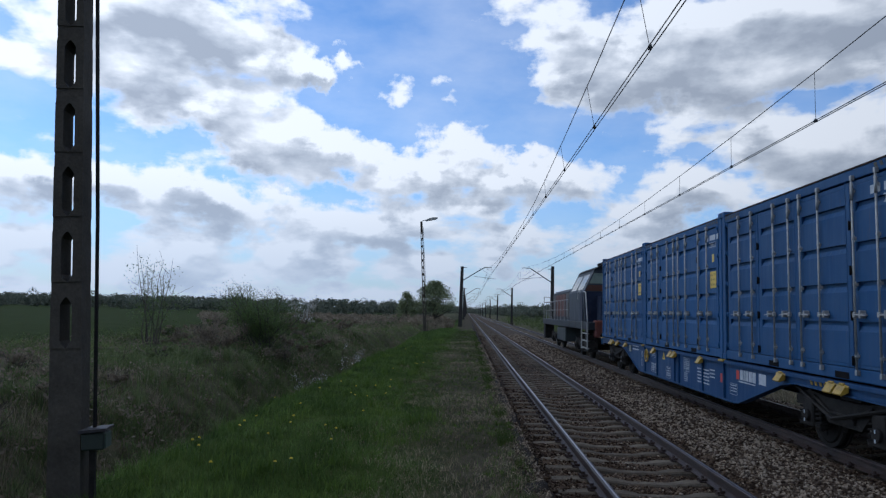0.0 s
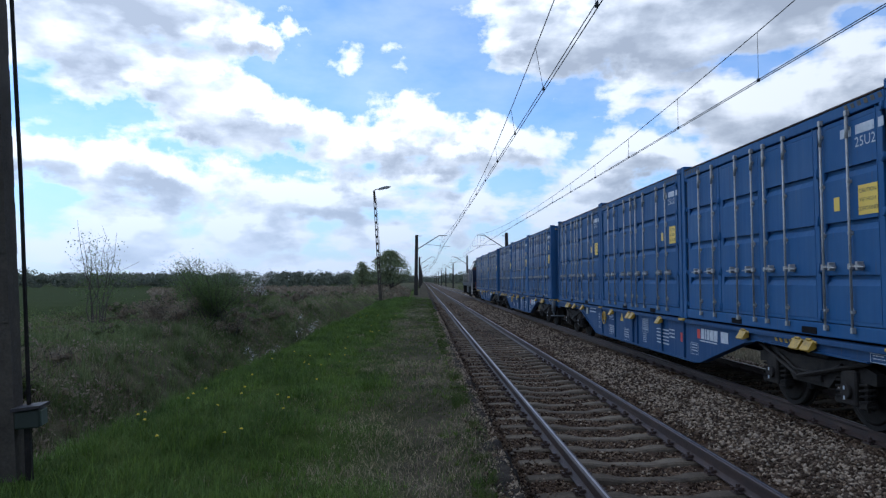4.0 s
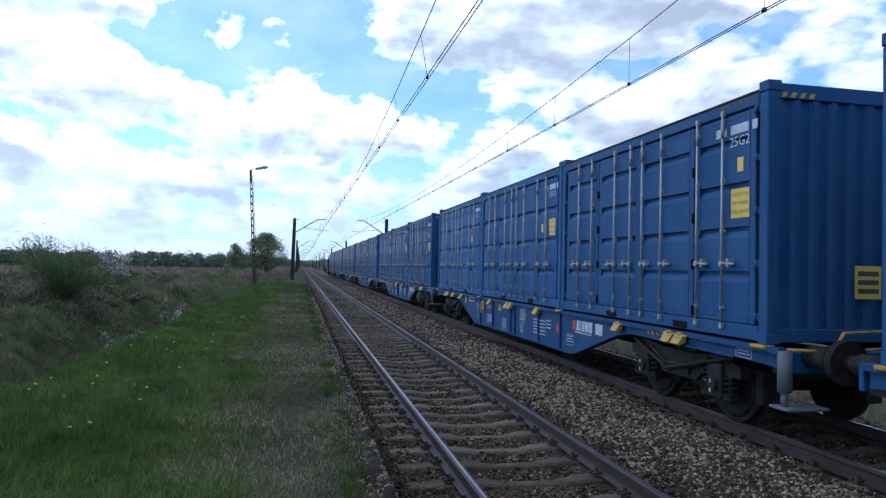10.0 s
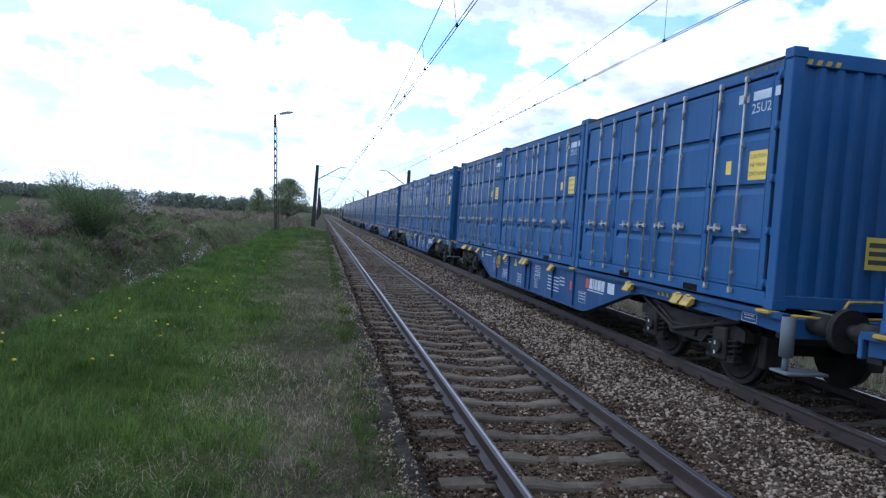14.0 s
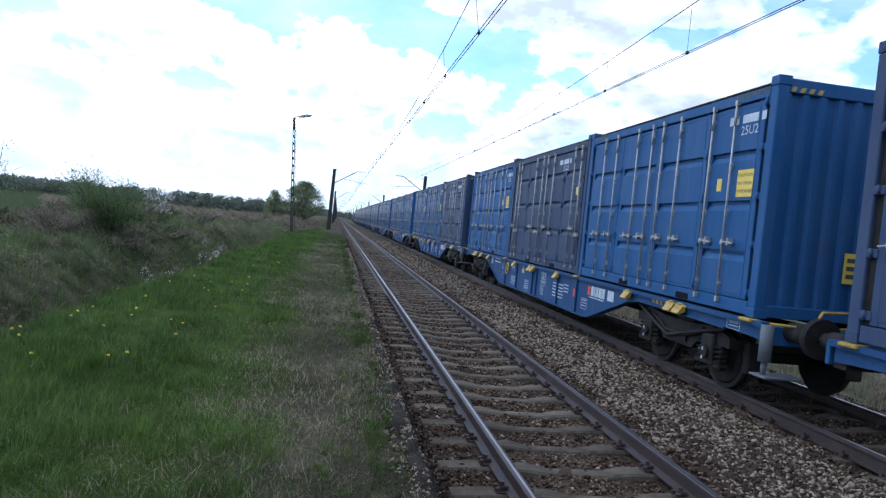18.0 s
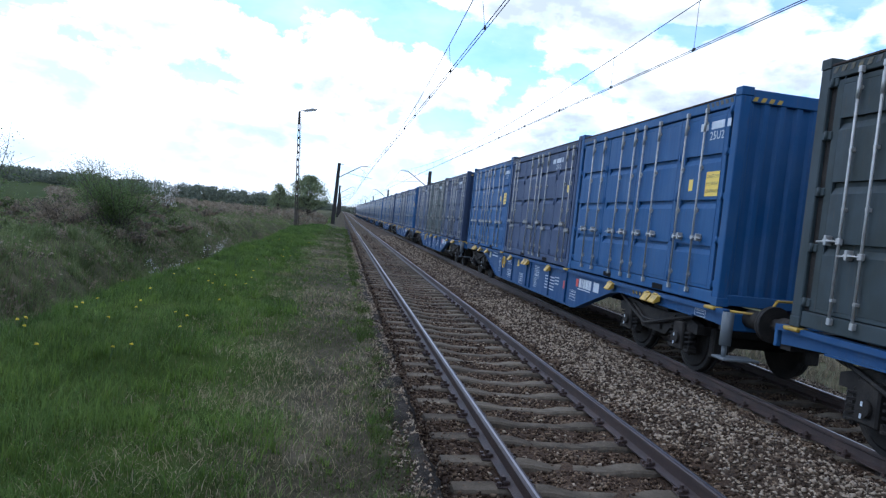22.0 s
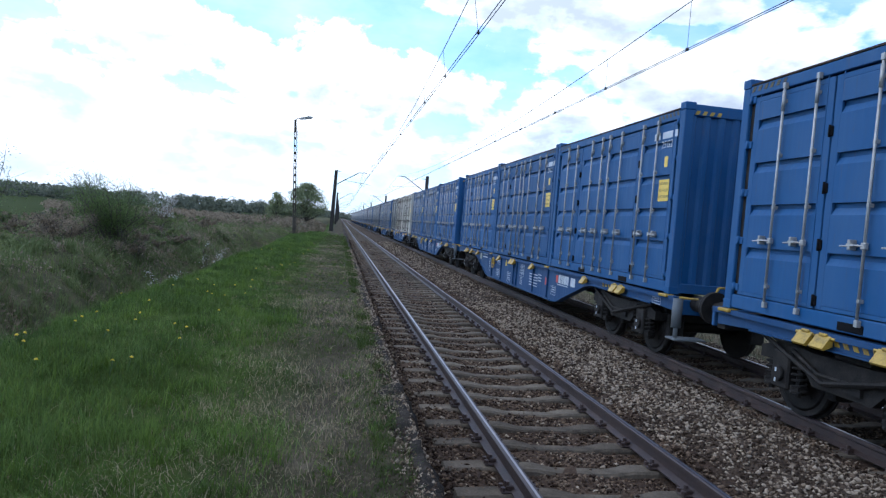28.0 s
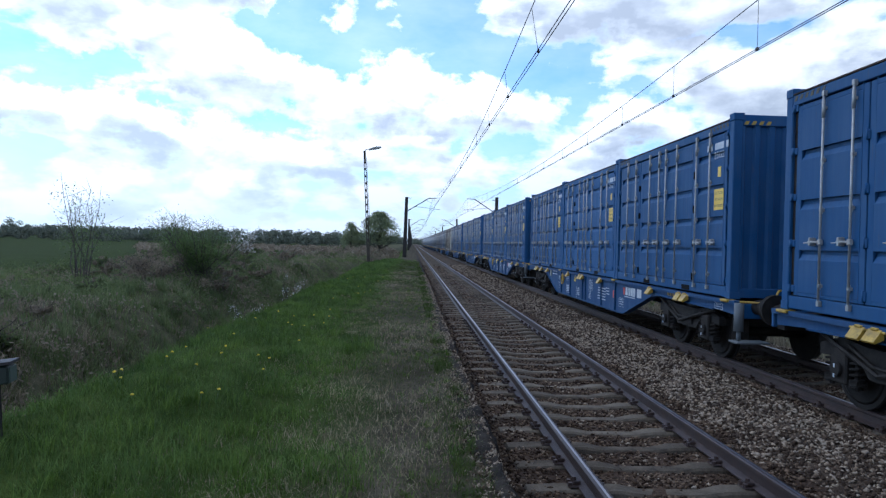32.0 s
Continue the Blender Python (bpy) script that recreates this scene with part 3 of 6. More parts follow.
def fastening_mesh():
    bm = bm_new()
    box(bm, -0.15, 0.15, -0.065, 0.065, -0.166, -0.154, 0.004)
    for s in (-1, 1):
        box(bm, s * 0.055 - 0.012 if s > 0 else -0.105, 0.105 if s > 0 else -0.043, -0.03, 0.03, -0.152, -0.118, 0.006)
        tube(bm, (s * 0.095, 0, -0.155), (s * 0.095, 0, -0.088), 0.020, 6)
        tube(bm, (s * 0.135, 0.04, -0.155), (s * 0.135, 0.04, -0.125), 0.020, 6)
        tube(bm, (s * 0.135, -0.04, -0.155), (s * 0.135, -0.04, -0.125), 0.020, 6)
    return to_mesh("fastening", bm, RAIL_SIDE)


# ---- platform edge
def build_edge():
    """Ragged earthy edge of the low platform, crumbling here and there."""
    rng = np.random.RandomState(5)
    ys = np.array(list(np.arange(-8, 30, 0.07)) + spread(list(np.arange(30, 34, 0.2)), 95, 1.05))
    n = len(ys)

    def ragged(size, step):
        rough = np.interp(ys, np.arange(-9, 100, step), rng.uniform(-1, 1, int(109 / step) + 1)[:len(np.arange(-9, 100, step))])
        return size * (1.1 * rough + 0.7 * rng.uniform(-1, 1, n))

    rows = []
    for x, z, jx, jz in ((EDGE - 0.20, 0.10, 0.03, 0.01), (EDGE - 0.15, GRASS_Z - 0.004, 0.05, 0.012), (EDGE - 0.07, GRASS_Z + 0.016, 0.02, 0.016), (EDGE + 0.0, GRASS_Z + 0.008, 0.025, 0.018), (EDGE + 0.045, GRASS_Z - 0.05, 0.03, 0.03), (EDGE + 0.07, 0.02, 0.03, 0.03), (EDGE + 0.14, -0.30, 0.03, 0.02)):
        rows.append(np.stack([x + ragged(jx, 0.45) + 0.03 * patchy(ys, ys * 0.2, 0.5, 60), ys, z + ragged(jz, 0.3)], -1))
    v = np.stack(rows, 1).reshape(-1, 3)
    idx = np.arange(len(v)).reshape(n, len(rows))
    f = np.stack([idx[:-1, :-1], idx[:-1, 1:], idx[1:, 1:], idx[1:, :-1]], -1).reshape(-1, 4)
    tagged(new("platform_edge", raw_mesh("platform_edge", v, f, EDGE_STONE)), "dark crumbling earth and concrete edge of a low grassy platform", "platform edge", kind="structure")


build_edge()

# ---- the train
BLUE = (0.0105, 0.070, 0.188)
SILL_BLUE = (0.0065, 0.046, 0.130)
LIGHT_BLUE = (0.018, 0.088, 0.215)
SLATE = (0.026, 0.043, 0.090)
OLIVE = (0.026, 0.036, 0.035)
CREAM = (0.38, 0.345, 0.285)
WHITE = (0.45, 0.425, 0.36)
ZINC = (0.36, 0.36, 0.345)
DULL_ZINC = (0.15, 0.135, 0.12)
SIDE = -1.219
DOOR_EDGES = [5.80, 4.38, 2.92, 1.46, 0.22]          # along the box from its rear end
RODS = [5.17, 4.60, 3.71, 3.17, 2.80, 2.24, 1.34, 0.80]
RODS_PAIRED = [5.42, 5.10, 3.66, 3.08, 2.72, 2.20, 0.76, 0.36]
BAR_Z = [0.80, 1.455, 2.105]
BAR_Z_HIGH = [0.95, 1.60, 2.28]
BAR_Z_FIVE = [0.81, 1.34, 1.87, 2.41]


def rel(d):
    return -3.029 + d


def door_mesh(width):
    """One leaf: a back sheet, two upright stiles and two rails; it hangs on the plane x = 0 and faces -x."""
    bm = bm_new()
    h0, h1 = 0.20, 2.70
    box(bm, 0.020, 0.032, -width / 2 + 0.01, width / 2 - 0.01, h0 + 0.01, h1 - 0.01)
    for y0, y1 in ((-width / 2, -width / 2 + 0.10), (width / 2 - 0.10, width / 2)):
        box(bm, -0.028, 0.020, y0, y1, h0, h1, 0.006)
    box(bm, -0.028, 0.020, -width / 2 + 0.10, width / 2 - 0.10, h1 - 0.06, h1, 0.006)
    box(bm, -0.028, 0.020, -width / 2 + 0.10, width / 2 - 0.10, h0, h0 + 0.05, 0.006)
    return to_mesh("door", bm, PAINT)


def pressed_mesh(width, foot, head):
    """A flat pressing between two grooves: a sharp overhanging foot, a head that slopes back into the groove above."""
    bm = bm_new()
    y0, y1 = -width / 2 + 0.101, width / 2 - 0.101
    prism(bm, [(0.020, foot), (-0.030, foot), (-0.030, head - 0.13), (0.012, head - 0.055), (0.020, head - 0.055)], "y", y0, y1)
    # the pressing runs out flat at its two ends
    for a, b in ((y0, y0 + 0.012), (y1 - 0.012, y1)):
        prism(bm, [(-0.0285, head - 0.14), (-0.0285, head), (0.0, head), (0.0, head - 0.14)], "y", a, b)
    return to_mesh("pressed_panel", bm, PAINT)


def rod_mesh():
    bm = bm_new()
    tube(bm, (-0.070, 0, 0.13), (-0.070, 0, 2.76), 0.0155, 8)
    tube(bm, (-0.070, 0, 2.44), (-0.070, 0, 2.66), 0.021, 8)
    for z in (0.36, 1.30, 1.92, 2.56):
        box(bm, -0.084, -0.02, -0.018, 0.018, z - 0.020, z + 0.020, 0.004)
        box(bm, -0.034, -0.026, 0.020, 0.062, z - 0.045, z + 0.045, 0.003)
    for z in (0.14, 2.74):
        box(bm, -0.088, -0.035, -0.024, 0.024, z - 0.035, z + 0.035, 0.006)
    return to_mesh("lock_rod", bm, ROD)


def handle_mesh(way):
    bm = bm_new()
    pipe(bm, [(-0.088, 0, 0.900), (-0.102, way * 0.08, 0.902), (-0.102, way * 0.29, 0.890)], 0.0095, 6)
    box(bm, -0.112, -0.03, way * 0.165 - 0.020, way * 0.165 + 0.020, 0.855, 0.960, 0.006)
    box(bm, -0.105, -0.03, way * 0.165 - 0.045, way * 0.165 + 0.045, 0.885, 0.920, 0.006)
    box(bm, -0.095, -0.045, -0.030, 0.030, 0.865, 0.935, 0.008)
    return to_mesh("door_handle", bm, ROD)


def corrugated_end(out):
    """End wall with upright corrugations; out: -1 rear, 1 front."""
    bm = bm_new()
    y = out * 3.0
    xs, count = [], 9
    pitch = 2.18 / count
    for k in range(count):
        a = -1.09 + k * pitch
        xs += [(a, 0.0), (a + 0.30 * pitch, 0.0), (a + 0.42 * pitch, -0.042), (a + 0.86 * pitch, -0.042)]
    xs.append((1.09, 0.0))
    rows = [[bm.verts.new((x, y + out * d, z)) for x, d in xs] for z in (0.16, 2.78)]
    for k in range(len(xs) - 1):
        bm.faces.new((rows[0][k], rows[0][k + 1], rows[1][k + 1], rows[1][k]))
    return to_mesh("end_wall", bm, PAINT)


def build_container(ledges, code, sticker_z, small_at, rods=RODS, mark_at=0.0, stagger=0.0):
    can = thing("container", "blue side-door steel container", "container", "containers on the train")
    L, W, H = 3.029, 1.219, 2.896
    bm = bm_new()
    for y in (-L + 0.08, L - 0.08):
        for x in (-W + 0.08, W - 0.08):
            part("corner_post", box(bm_new(), x - 0.075, x + 0.075, y - 0.075, y + 0.075, 0.11, H - 0.045, 0.012), PAINT, can)
    casting = box(bm_new(), -0.089, 0.089, -0.081, 0.081, -0.059, 0.059, 0.008)
    box(casting, -0.0905, 0.0905, -0.028, 0.028, -0.03, 0.03)
    casting = to_mesh("corner_casting", casting, PAINT)
    for y in (-L + 0.081, L - 0.081):
        for x in (-W + 0.087, W - 0.087):
            for z in (0.059, H + 0.012):
                part("corner_casting", casting, None, can, at=pose(x, y, z))
    for x in (-W, W):
        s = -1 if x > 0 else 1
        bm = bm_new()
        box(bm, x + s * 0.012, x + s * 0.10, -L + 0.165, L - 0.165, 0.02, 0.19, 0.01)
        part("bottom_rail", bm, PAINT, can)
        bm = bm_new()
        box(bm, x + s * 0.006, x + s * 0.09, -L + 0.165, L - 0.165, H - 0.17, H - 0.032, 0.008)
        part("top_rail", bm, PAINT, can)
    part("roof_rim", box(bm_new(), SIDE + 0.0, SIDE + 0.06, -L + 0.17, L - 0.17, H - 0.030, H - 0.004, 0.004), ROOF_RIM, can, "dark rusty rim of the roof cover")
    for out in (-1, 1):
        part("end_wall", corrugated_end(out), None, can)
        bm = bm_new()
        y = out * 2.97
        part("end_header", box(bm_new(), -1.07, 1.07, y - 0.045, y + 0.045, H - 0.13, H + 0.045, 0.01), PAINT, can)
        part("end_sill", box(bm, -1.07, 1.07, y - 0.045, y + 0.045, 0.02, 0.17, 0.01), PAINT, can)
        bm = bm_new()
        for k in range(4):
            a = -1.05 + k * 0.12
            prism(bm, [(a, H - 0.115), (a + 0.06, H - 0.115), (a + 0.09, H - 0.055), (a + 0.03, H - 0.055)], "y", out * 3.017 - 0.002, out * 3.017 + 0.002)
        part("warning_stripe", bm, YELLOW, can, "yellow hazard stripes")
        bm = bm_new()
        for k in range(6):
            a = out * 2.84 - out * k * 0.12
            prism(bm, [(a, H - 0.115), (a - out * 0.06, H - 0.115), (a - out * 0.09, H - 0.050), (a - out * 0.03, H - 0.050)], "x", SIDE + 0.002, SIDE + 0.0055)
        part("warning_stripe", bm, FADED_YELLOW, can, "faded yellow stripes along the top rail")
    part("far_side", box(bm_new(), W - 0.06, W - 0.03, -L + 0.16, L - 0.16, 0.17, H - 0.15), PAINT, can)
    bm = bm_new()
    box(bm, -W + 0.07, W - 0.07, -L + 0.10, L - 0.10, H - 0.05, H - 0.015)
    part("roof", bm, PAINT, can)
    part("floor_pan", box(bm_new(), -W + 0.11, W - 0.11, -L + 0.1, L - 0.1, 0.05, 0.14), BLACK_STEEL, can)
    # four door leaves on the side that faces the platform
    rod = rod_mesh()
    feet = [0.25] + list(ledges)
    heads = list(ledges) + [2.66]
    handles = {1: handle_mesh(1), -1: handle_mesh(-1)}
    for k in range(4):
        mid = rel((DOOR_EDGES[k] + DOOR_EDGES[k + 1]) / 2)
        width = DOOR_EDGES[k] - DOOR_EDGES[k + 1] - 0.022
        door = part("door", door_mesh(width), None, can, at=pose(SIDE + 0.045, mid, 0))
        for foot, head in zip(feet, heads):
            part("pressed_panel", pressed_mesh(width, foot, head if head < 2.6 else head + 0.10), None, door)
        for even, r in enumerate(rods[2 * k:2 * k + 2]):
            part("lock_rod", rod, None, door, "galvanised lock rod", ZINC, pose(0, rel(r) - mid, 0))
            way = 1 if k < 2 else -1
            part("door_handle", handles[way], None, door, "galvanised lever", ZINC, pose(0, rel(r) - mid, stagger * (0.5 - even)))
    hinge = box(bm_new(), -0.014, 0.03, -0.035, 0.035, -0.055, 0.055, 0.008)
    tube(hinge, (-0.016, 0, -0.065), (-0.016, 0, 0.065), 0.014, 8)
    hinge = to_mesh("hinge", hinge, SHADOW_GAP if len(ledges) == 4 else PAINT)
    lug = box(bm_new(), -0.012, 0.03, -0.075, 0.075, -0.045, 0.045, 0.008)
    tube(lug, (-0.016, 0.0, -0.05), (-0.016, 0.0, 0.05), 0.020, 8)
    lug = to_mesh("hinge", lug, PAINT)
    levels = [0.29, 0.89, 1.50, 2.11, 2.68]
    for d in DOOR_EDGES[1:4:2]:
        for z in levels[:-1]:
            part("hinge", hinge, None, can, at=pose(SIDE + 0.012, rel(d), z))
    for d in (5.845, 0.190):
        for z in levels:
            part("hinge", lug, None, can, at=pose(SIDE + 0.016, rel(d), z))
        # near-black sheet: shade of the hinge gap put into its colour
        part("hinge_recess", box(bm_new(), SIDE + 0.052, SIDE + 0.060, rel(d) - 0.06, rel(d) + 0.06, 0.2, 2.7), BLACK_STEEL, can, "dark sheet painting the shade behind the hinges")
    for d in DOOR_EDGES[2:3]:
        part("door_seal", box(bm_new(), SIDE + 0.040, SIDE + 0.05, rel(d) - 0.012, rel(d) + 0.012, 0.2, 2.7), SHADOW_GAP, can, "black rubber seal")
    # solid blocks, their black stands for the shade inside the openings
    for d in (3.83, 1.76):
        part("fork_pocket", box(bm_new(), SIDE + 0.004, SIDE + 0.05, rel(d) - 0.175, rel(d) + 0.175, 0.035, 0.125, 0.006), SHADOW_GAP, can, "black block painting the shade of a fork lift pocket")
    x = SIDE + 0.0145
    bm = bm_new()
    box(bm, x - 0.002, x, rel(0.98 + mark_at), rel(0.77 + mark_at), 2.46, 2.57)
    box(bm, x - 0.002, x, rel(0.69 + mark_at), rel(0.36 + mark_at), 2.46, 2.57)
    box(bm, x - 0.002, x, rel(0.29 + mark_at), rel(0.20 + mark_at), 2.46, 2.57)
    part("marking", bm, WHITE_PRINT, can, "white painted marking")
    part("marking", lettering(code, 0.17, WHITE_PRINT), None, can, "white painted size code", at=on_side(x - 0.003, rel(0.52 + mark_at), 2.36))
    bm = bm_new()
    box(bm, x - 0.004, x, rel(0.67), rel(0.33), sticker_z - 0.175, sticker_z + 0.175)
    part("big_sticker", bm, STICKER, can, "yellow warning sticker")
    for text, z in (("CAUTION", 0.105), ("9'6\" HIGH", 0.0), ("CONTAINER", -0.105)):
        part("sticker_lettering", lettering(text, 0.068, DARK_PRINT), None, can, at=on_side(x - 0.006, rel(0.50), sticker_z + z))
    part("small_sticker", box(bm_new(), x - 0.004, x, rel(small_at[0] + 0.055), rel(small_at[0] - 0.055), small_at[1] - 0.085, small_at[1] + 0.085), STICKER, can, "small yellow sticker")
    bm = bm_new()
    box(bm, -0.06, 0.30, -3.012, -3.008, 0.52, 0.90)
    part("end_sticker", bm, STICKER, can, "yellow warning sticker on the end wall")
    bm = bm_new()
    for z in (0.81, 0.71, 0.61):
        box(bm, -0.02, 0.26, -3.015, -3.012, z - 0.028, z + 0.028)
    part("end_sticker_print", bm, DARK_PRINT, can)
    return can


def colour_container(can, paint, rods=ZINC):
    for ob in can.children_recursive:
        kind = ob.name.split(".")[0]
        if kind in ("lock_rod", "door_handle"):
            ob.color = (*rods, 1)
        else:
            ob.color = (*paint, 1)


WHEEL_R = 0.46


def wheelset_mesh():
    bm = bm_new()
    tube(bm, (-0.95, 0, 0), (0.95, 0, 0), 0.085, 10)
    for s in (-1, 1):
        tube(bm, (s * 0.68, 0, 0), (s * 0.71, 0, 0), WHEEL_R + 0.028, 28)
        tube(bm, (s * 0.71, 0, 0), (s * 0.815, 0, 0), WHEEL_R, 28)
        tube(bm, (s * 0.815, 0, 0), (s * 0.83, 0, 0), WHEEL_R - 0.06, 28, WHEEL_R - 0.09)
        tube(bm, (s * 0.815, 0, 0), (s * 0.87, 0, 0), 0.16, 14)
        for k in range(4):
            a = k * math.pi / 2
            c = (s * 0.834, 0.27 * math.cos(a), 0.27 * math.sin(a))
            tube(bm, c, (s * 0.838, c[1], c[2]), 0.03, 8)
    return to_mesh("wheelset", bm, BLACK_STEEL)


def bogie_mesh():
    bm = bm_new()
    for s in (-1, 1):
        prism(bm, [(-1.35, 0.60), (-1.35, 0.74), (-0.95, 0.86), (-0.45, 0.80), (0.45, 0.80), (0.95, 0.86), (1.35, 0.74), (1.35, 0.60), (0.6, 0.62), (0.42, 0.44), (-0.42, 0.44), (-0.6, 0.62)], "x", s * 0.96, s * 1.06)
        box(bm, s * 1.06 if s > 0 else -1.10, 1.10 if s > 0 else s * 1.06, -0.3, 0.3, 0.50, 0.58)
        pipe(bm, [(s * 1.09, -0.75, 0.78), (s * 1.10, -0.3, 0.60), (s * 1.10, 0.3, 0.60), (s * 1.09, 0.75, 0.78)], 0.022, 6)
    box(bm, -0.96, 0.96, -0.25, 0.25, 0.55, 0.85)
    for d in (-0.9, 0.9):
        for e in (-0.52, 0.52):
            box(bm, -0.86, -0.60, d + e - 0.06, d + e + 0.06, 0.30, 0.72, 0.02)
            box(bm, 0.60, 0.86, d + e - 0.06, d + e + 0.06, 0.30, 0.72, 0.02)
    pipe(bm, [(-1.10, -1.30, 0.86), (-1.12, -0.6, 0.70), (-1.12, 0.2, 0.52), (-1.12, 0.8, 0.72), (-1.10, 1.30, 0.88)], 0.028, 6)
    for y in (-1.32, 1.32):
        box(bm, -0.96, 0.96, y - 0.05, y + 0.05, 0.60, 0.72)
    return to_mesh("bogie", bm, BLACK_STEEL)


def axlebox_mesh():
    bm = bm_new()
    tube(bm, (-0.93, 0, 0), (-1.10, 0, 0), 0.13, 12)
    tube(bm, (-1.10, 0, 0), (-1.165, 0, 0), 0.09, 12)
    for y in (-0.235, 0.235):
        box(bm, -1.09, -0.95, y - 0.07, y + 0.07, -0.17, -0.10)
    box(bm, -1.12, -0.93, -0.15, 0.15, -0.17, 0.26, 0.02)
    return to_mesh("axlebox", bm, BLACK_STEEL)


def spring_mesh():
    bm = bm_new()
    points = [(-1.03 + 0.080 * math.cos(a), 0.080 * math.sin(a), -0.16 + 0.34 * k / 30) for k in range(31) for a in (k * math.pi / 3,)]
    pipe(bm, points, 0.017, 5)
    tube(bm, (-1.03, 0, -0.18), (-1.03, 0, 0.2), 0.035, 6)
    return to_mesh("spring", bm, BLACK_STEEL)


def twist_lock_mesh(count=1):
    """Folded yellow container spigot on the side sill, faces -x."""
    bm = bm_new()
    for k in range(count):
        y = k * -0.27
        prism(bm, [(0.0, 0.05), (-0.03, 0.055), (-0.12, -0.075), (-0.10, -0.095), (0.0, -0.05)], "y", y - 0.105, y + 0.105)
        box(bm, -0.05, 0.02, y - 0.06, y + 0.06, 0.04, 0.075, 0.01)
        tube(bm, (-0.02, y - 0.16, 0.03), (-0.02, y + 0.16, 0.03), 0.018, 6)
    return to_mesh("container_spigot", bm, YELLOW)


def print_table(bm, x, y, z, width, height, rows, cols):
    """Thin painted lines of a data table on a side that faces -x."""
    t = 0.007
    for r in range(rows + 1):
        h = z - height / 2 + height * r / rows
        box(bm, x - 0.002, x, y - width / 2, y + width / 2, h - t / 2, h + t / 2)
    for c in range(cols + 1):
        q = y - width / 2 + width * c / cols
        box(bm, x - 0.0024, x, q - t / 2, q + t / 2, z - height / 2, z + height / 2)
    return bm


def build_wagon():
    """Container flat wagon; its own y runs from the rear end of the load, 0 to 18.25."""
    wagon = thing("flat_wagon", "blue container flat wagon with fish-bellied sills", "wagon", "wagons of the train")
    N = 18.25
    sill = [(-0.15, 1.02), (-0.15, 0.86), (0.6, 0.90), (3.15, 0.93), (3.6, 0.86), (5.35, 0.335), (5.6, 0.31), (12.65, 0.31), (12.9, 0.335), (14.65, 0.86), (15.1, 0.93), (17.65, 0.90), (18.4, 0.86), (18.4, 1.02)]
    X = -1.20
    for s in (-1, 1):
        bm = bm_new()
        prism(bm, sill, "x", s * 1.16, s * 1.175)
        part("side_sill", bm, PAINT, wagon, colour=SILL_BLUE)
        bm = bm_new()
        prism(bm, [(s * 1.10, 1.02), (s * 1.235, 1.02), (s * 1.235, 1.085), (s * 1.10, 1.085)], "y", -0.2, 18.45)
        part("top_flange", bm, PAINT, wagon, colour=SILL_BLUE)
        bm = bm_new()
        lower = sill[2:-2]
        for (y0, z0), (y1, z1) in zip(lower, lower[1:]):
            prism(bm, [(y0, z0 - 0.02), (y1, z1 - 0.02), (y1, z1), (y0, z0)], "x", s * 1.06 if s > 0 else -1.215, 1.215 if s > 0 else s * 1.06)
        part("bottom_flange", bm, PAINT, wagon, colour=SILL_BLUE)
    for y in (6.1, 7.35, 9.0, 9.35, 10.9, 12.15):
        part("sill_rib", box(bm_new(), -1.215, -1.176, y - 0.02, y + 0.02, 0.33, 1.02), PAINT, wagon, colour=SILL_BLUE)
    for y in [-0.1, 6.1, 9.1, 12.15, 18.35]:
        part("cross_beam", box(bm_new(), -1.15, 1.15, y - 0.09, y + 0.09, 0.80, 1.03), BLACK_STEEL, wagon)
    part("centre_beam", box(bm_new(), -0.2, 0.2, 0, N, 0.75, 0.98), BLACK_STEEL, wagon)
    for end, y in ((-1, -0.2), (1, N + 0.2)):
        bm = bm_new()
        box(bm, -1.2, 1.2, min(y, y + end * 0.06), max(y, y + end * 0.06), 0.82, 1.05, 0.01)
        part("headstock", bm, PAINT, wagon, colour=BLUE)
        for x in (-0.875, 0.875):
            bm = bm_new()
            tube(bm, (x, y + end * 0.06, 1.0), (x, y + end * 0.36, 1.0), 0.12, 12)
            tube(bm, (x, y + end * 0.36, 1.0), (x, y + end * 0.50, 1.0), 0.085, 12)
            tube(bm, (x, y + end * 0.50, 1.0), (x, y + end * 0.545, 1.0), 0.23, 18)
            part("buffer", bm, BLACK_STEEL, wagon)
        if end < 0:
            bm = bm_new()
            pipe(bm, [(-1.18, y + end * 0.07, 1.08), (-0.80, y + end * 0.30, 1.08), (-0.70, y + end * 0.32, 1.28), (-0.05, y + end * 0.32, 1.30), (0.0, y + end * 0.30, 1.12), (-0.80, y + end * 0.30, 1.08)], 0.018, 6)
            part("hand_rail", bm, YELLOW, wagon, "yellow hand rail")
        bm = bm_new()
        pipe(bm, [(0, y, 0.95), (0.02, y + end * 0.3, 0.85), (0.0, y + end * 0.5, 0.78)], 0.045, 6)
        part("coupling", bm, BLACK_STEEL, wagon)
        bm = bm_new()
        pipe(bm, [(0.3, y, 0.9), (0.32, y + end * 0.25, 0.6), (0.3, y + end * 0.5, 0.55)], 0.03, 6)
        part("brake_hose", bm, BLACK_STEEL, wagon)
        if end < 0:
            bm = bm_new()
            tube(bm, (-1.17, y - 0.03, 0.62), (-1.17, y - 0.03, 1.06), 0.075, 10)
            tube(bm, (-1.17, y - 0.03, 0.47), (-1.17, y - 0.03, 0.62), 0.035, 8)
            box(bm, -1.27, -0.75, y - 0.20, y + 0.10, 0.44, 0.47, 0.008)
            part("shunter_step", bm, PAINT, wagon, "grey steel step", (0.11, 0.12, 0.125))
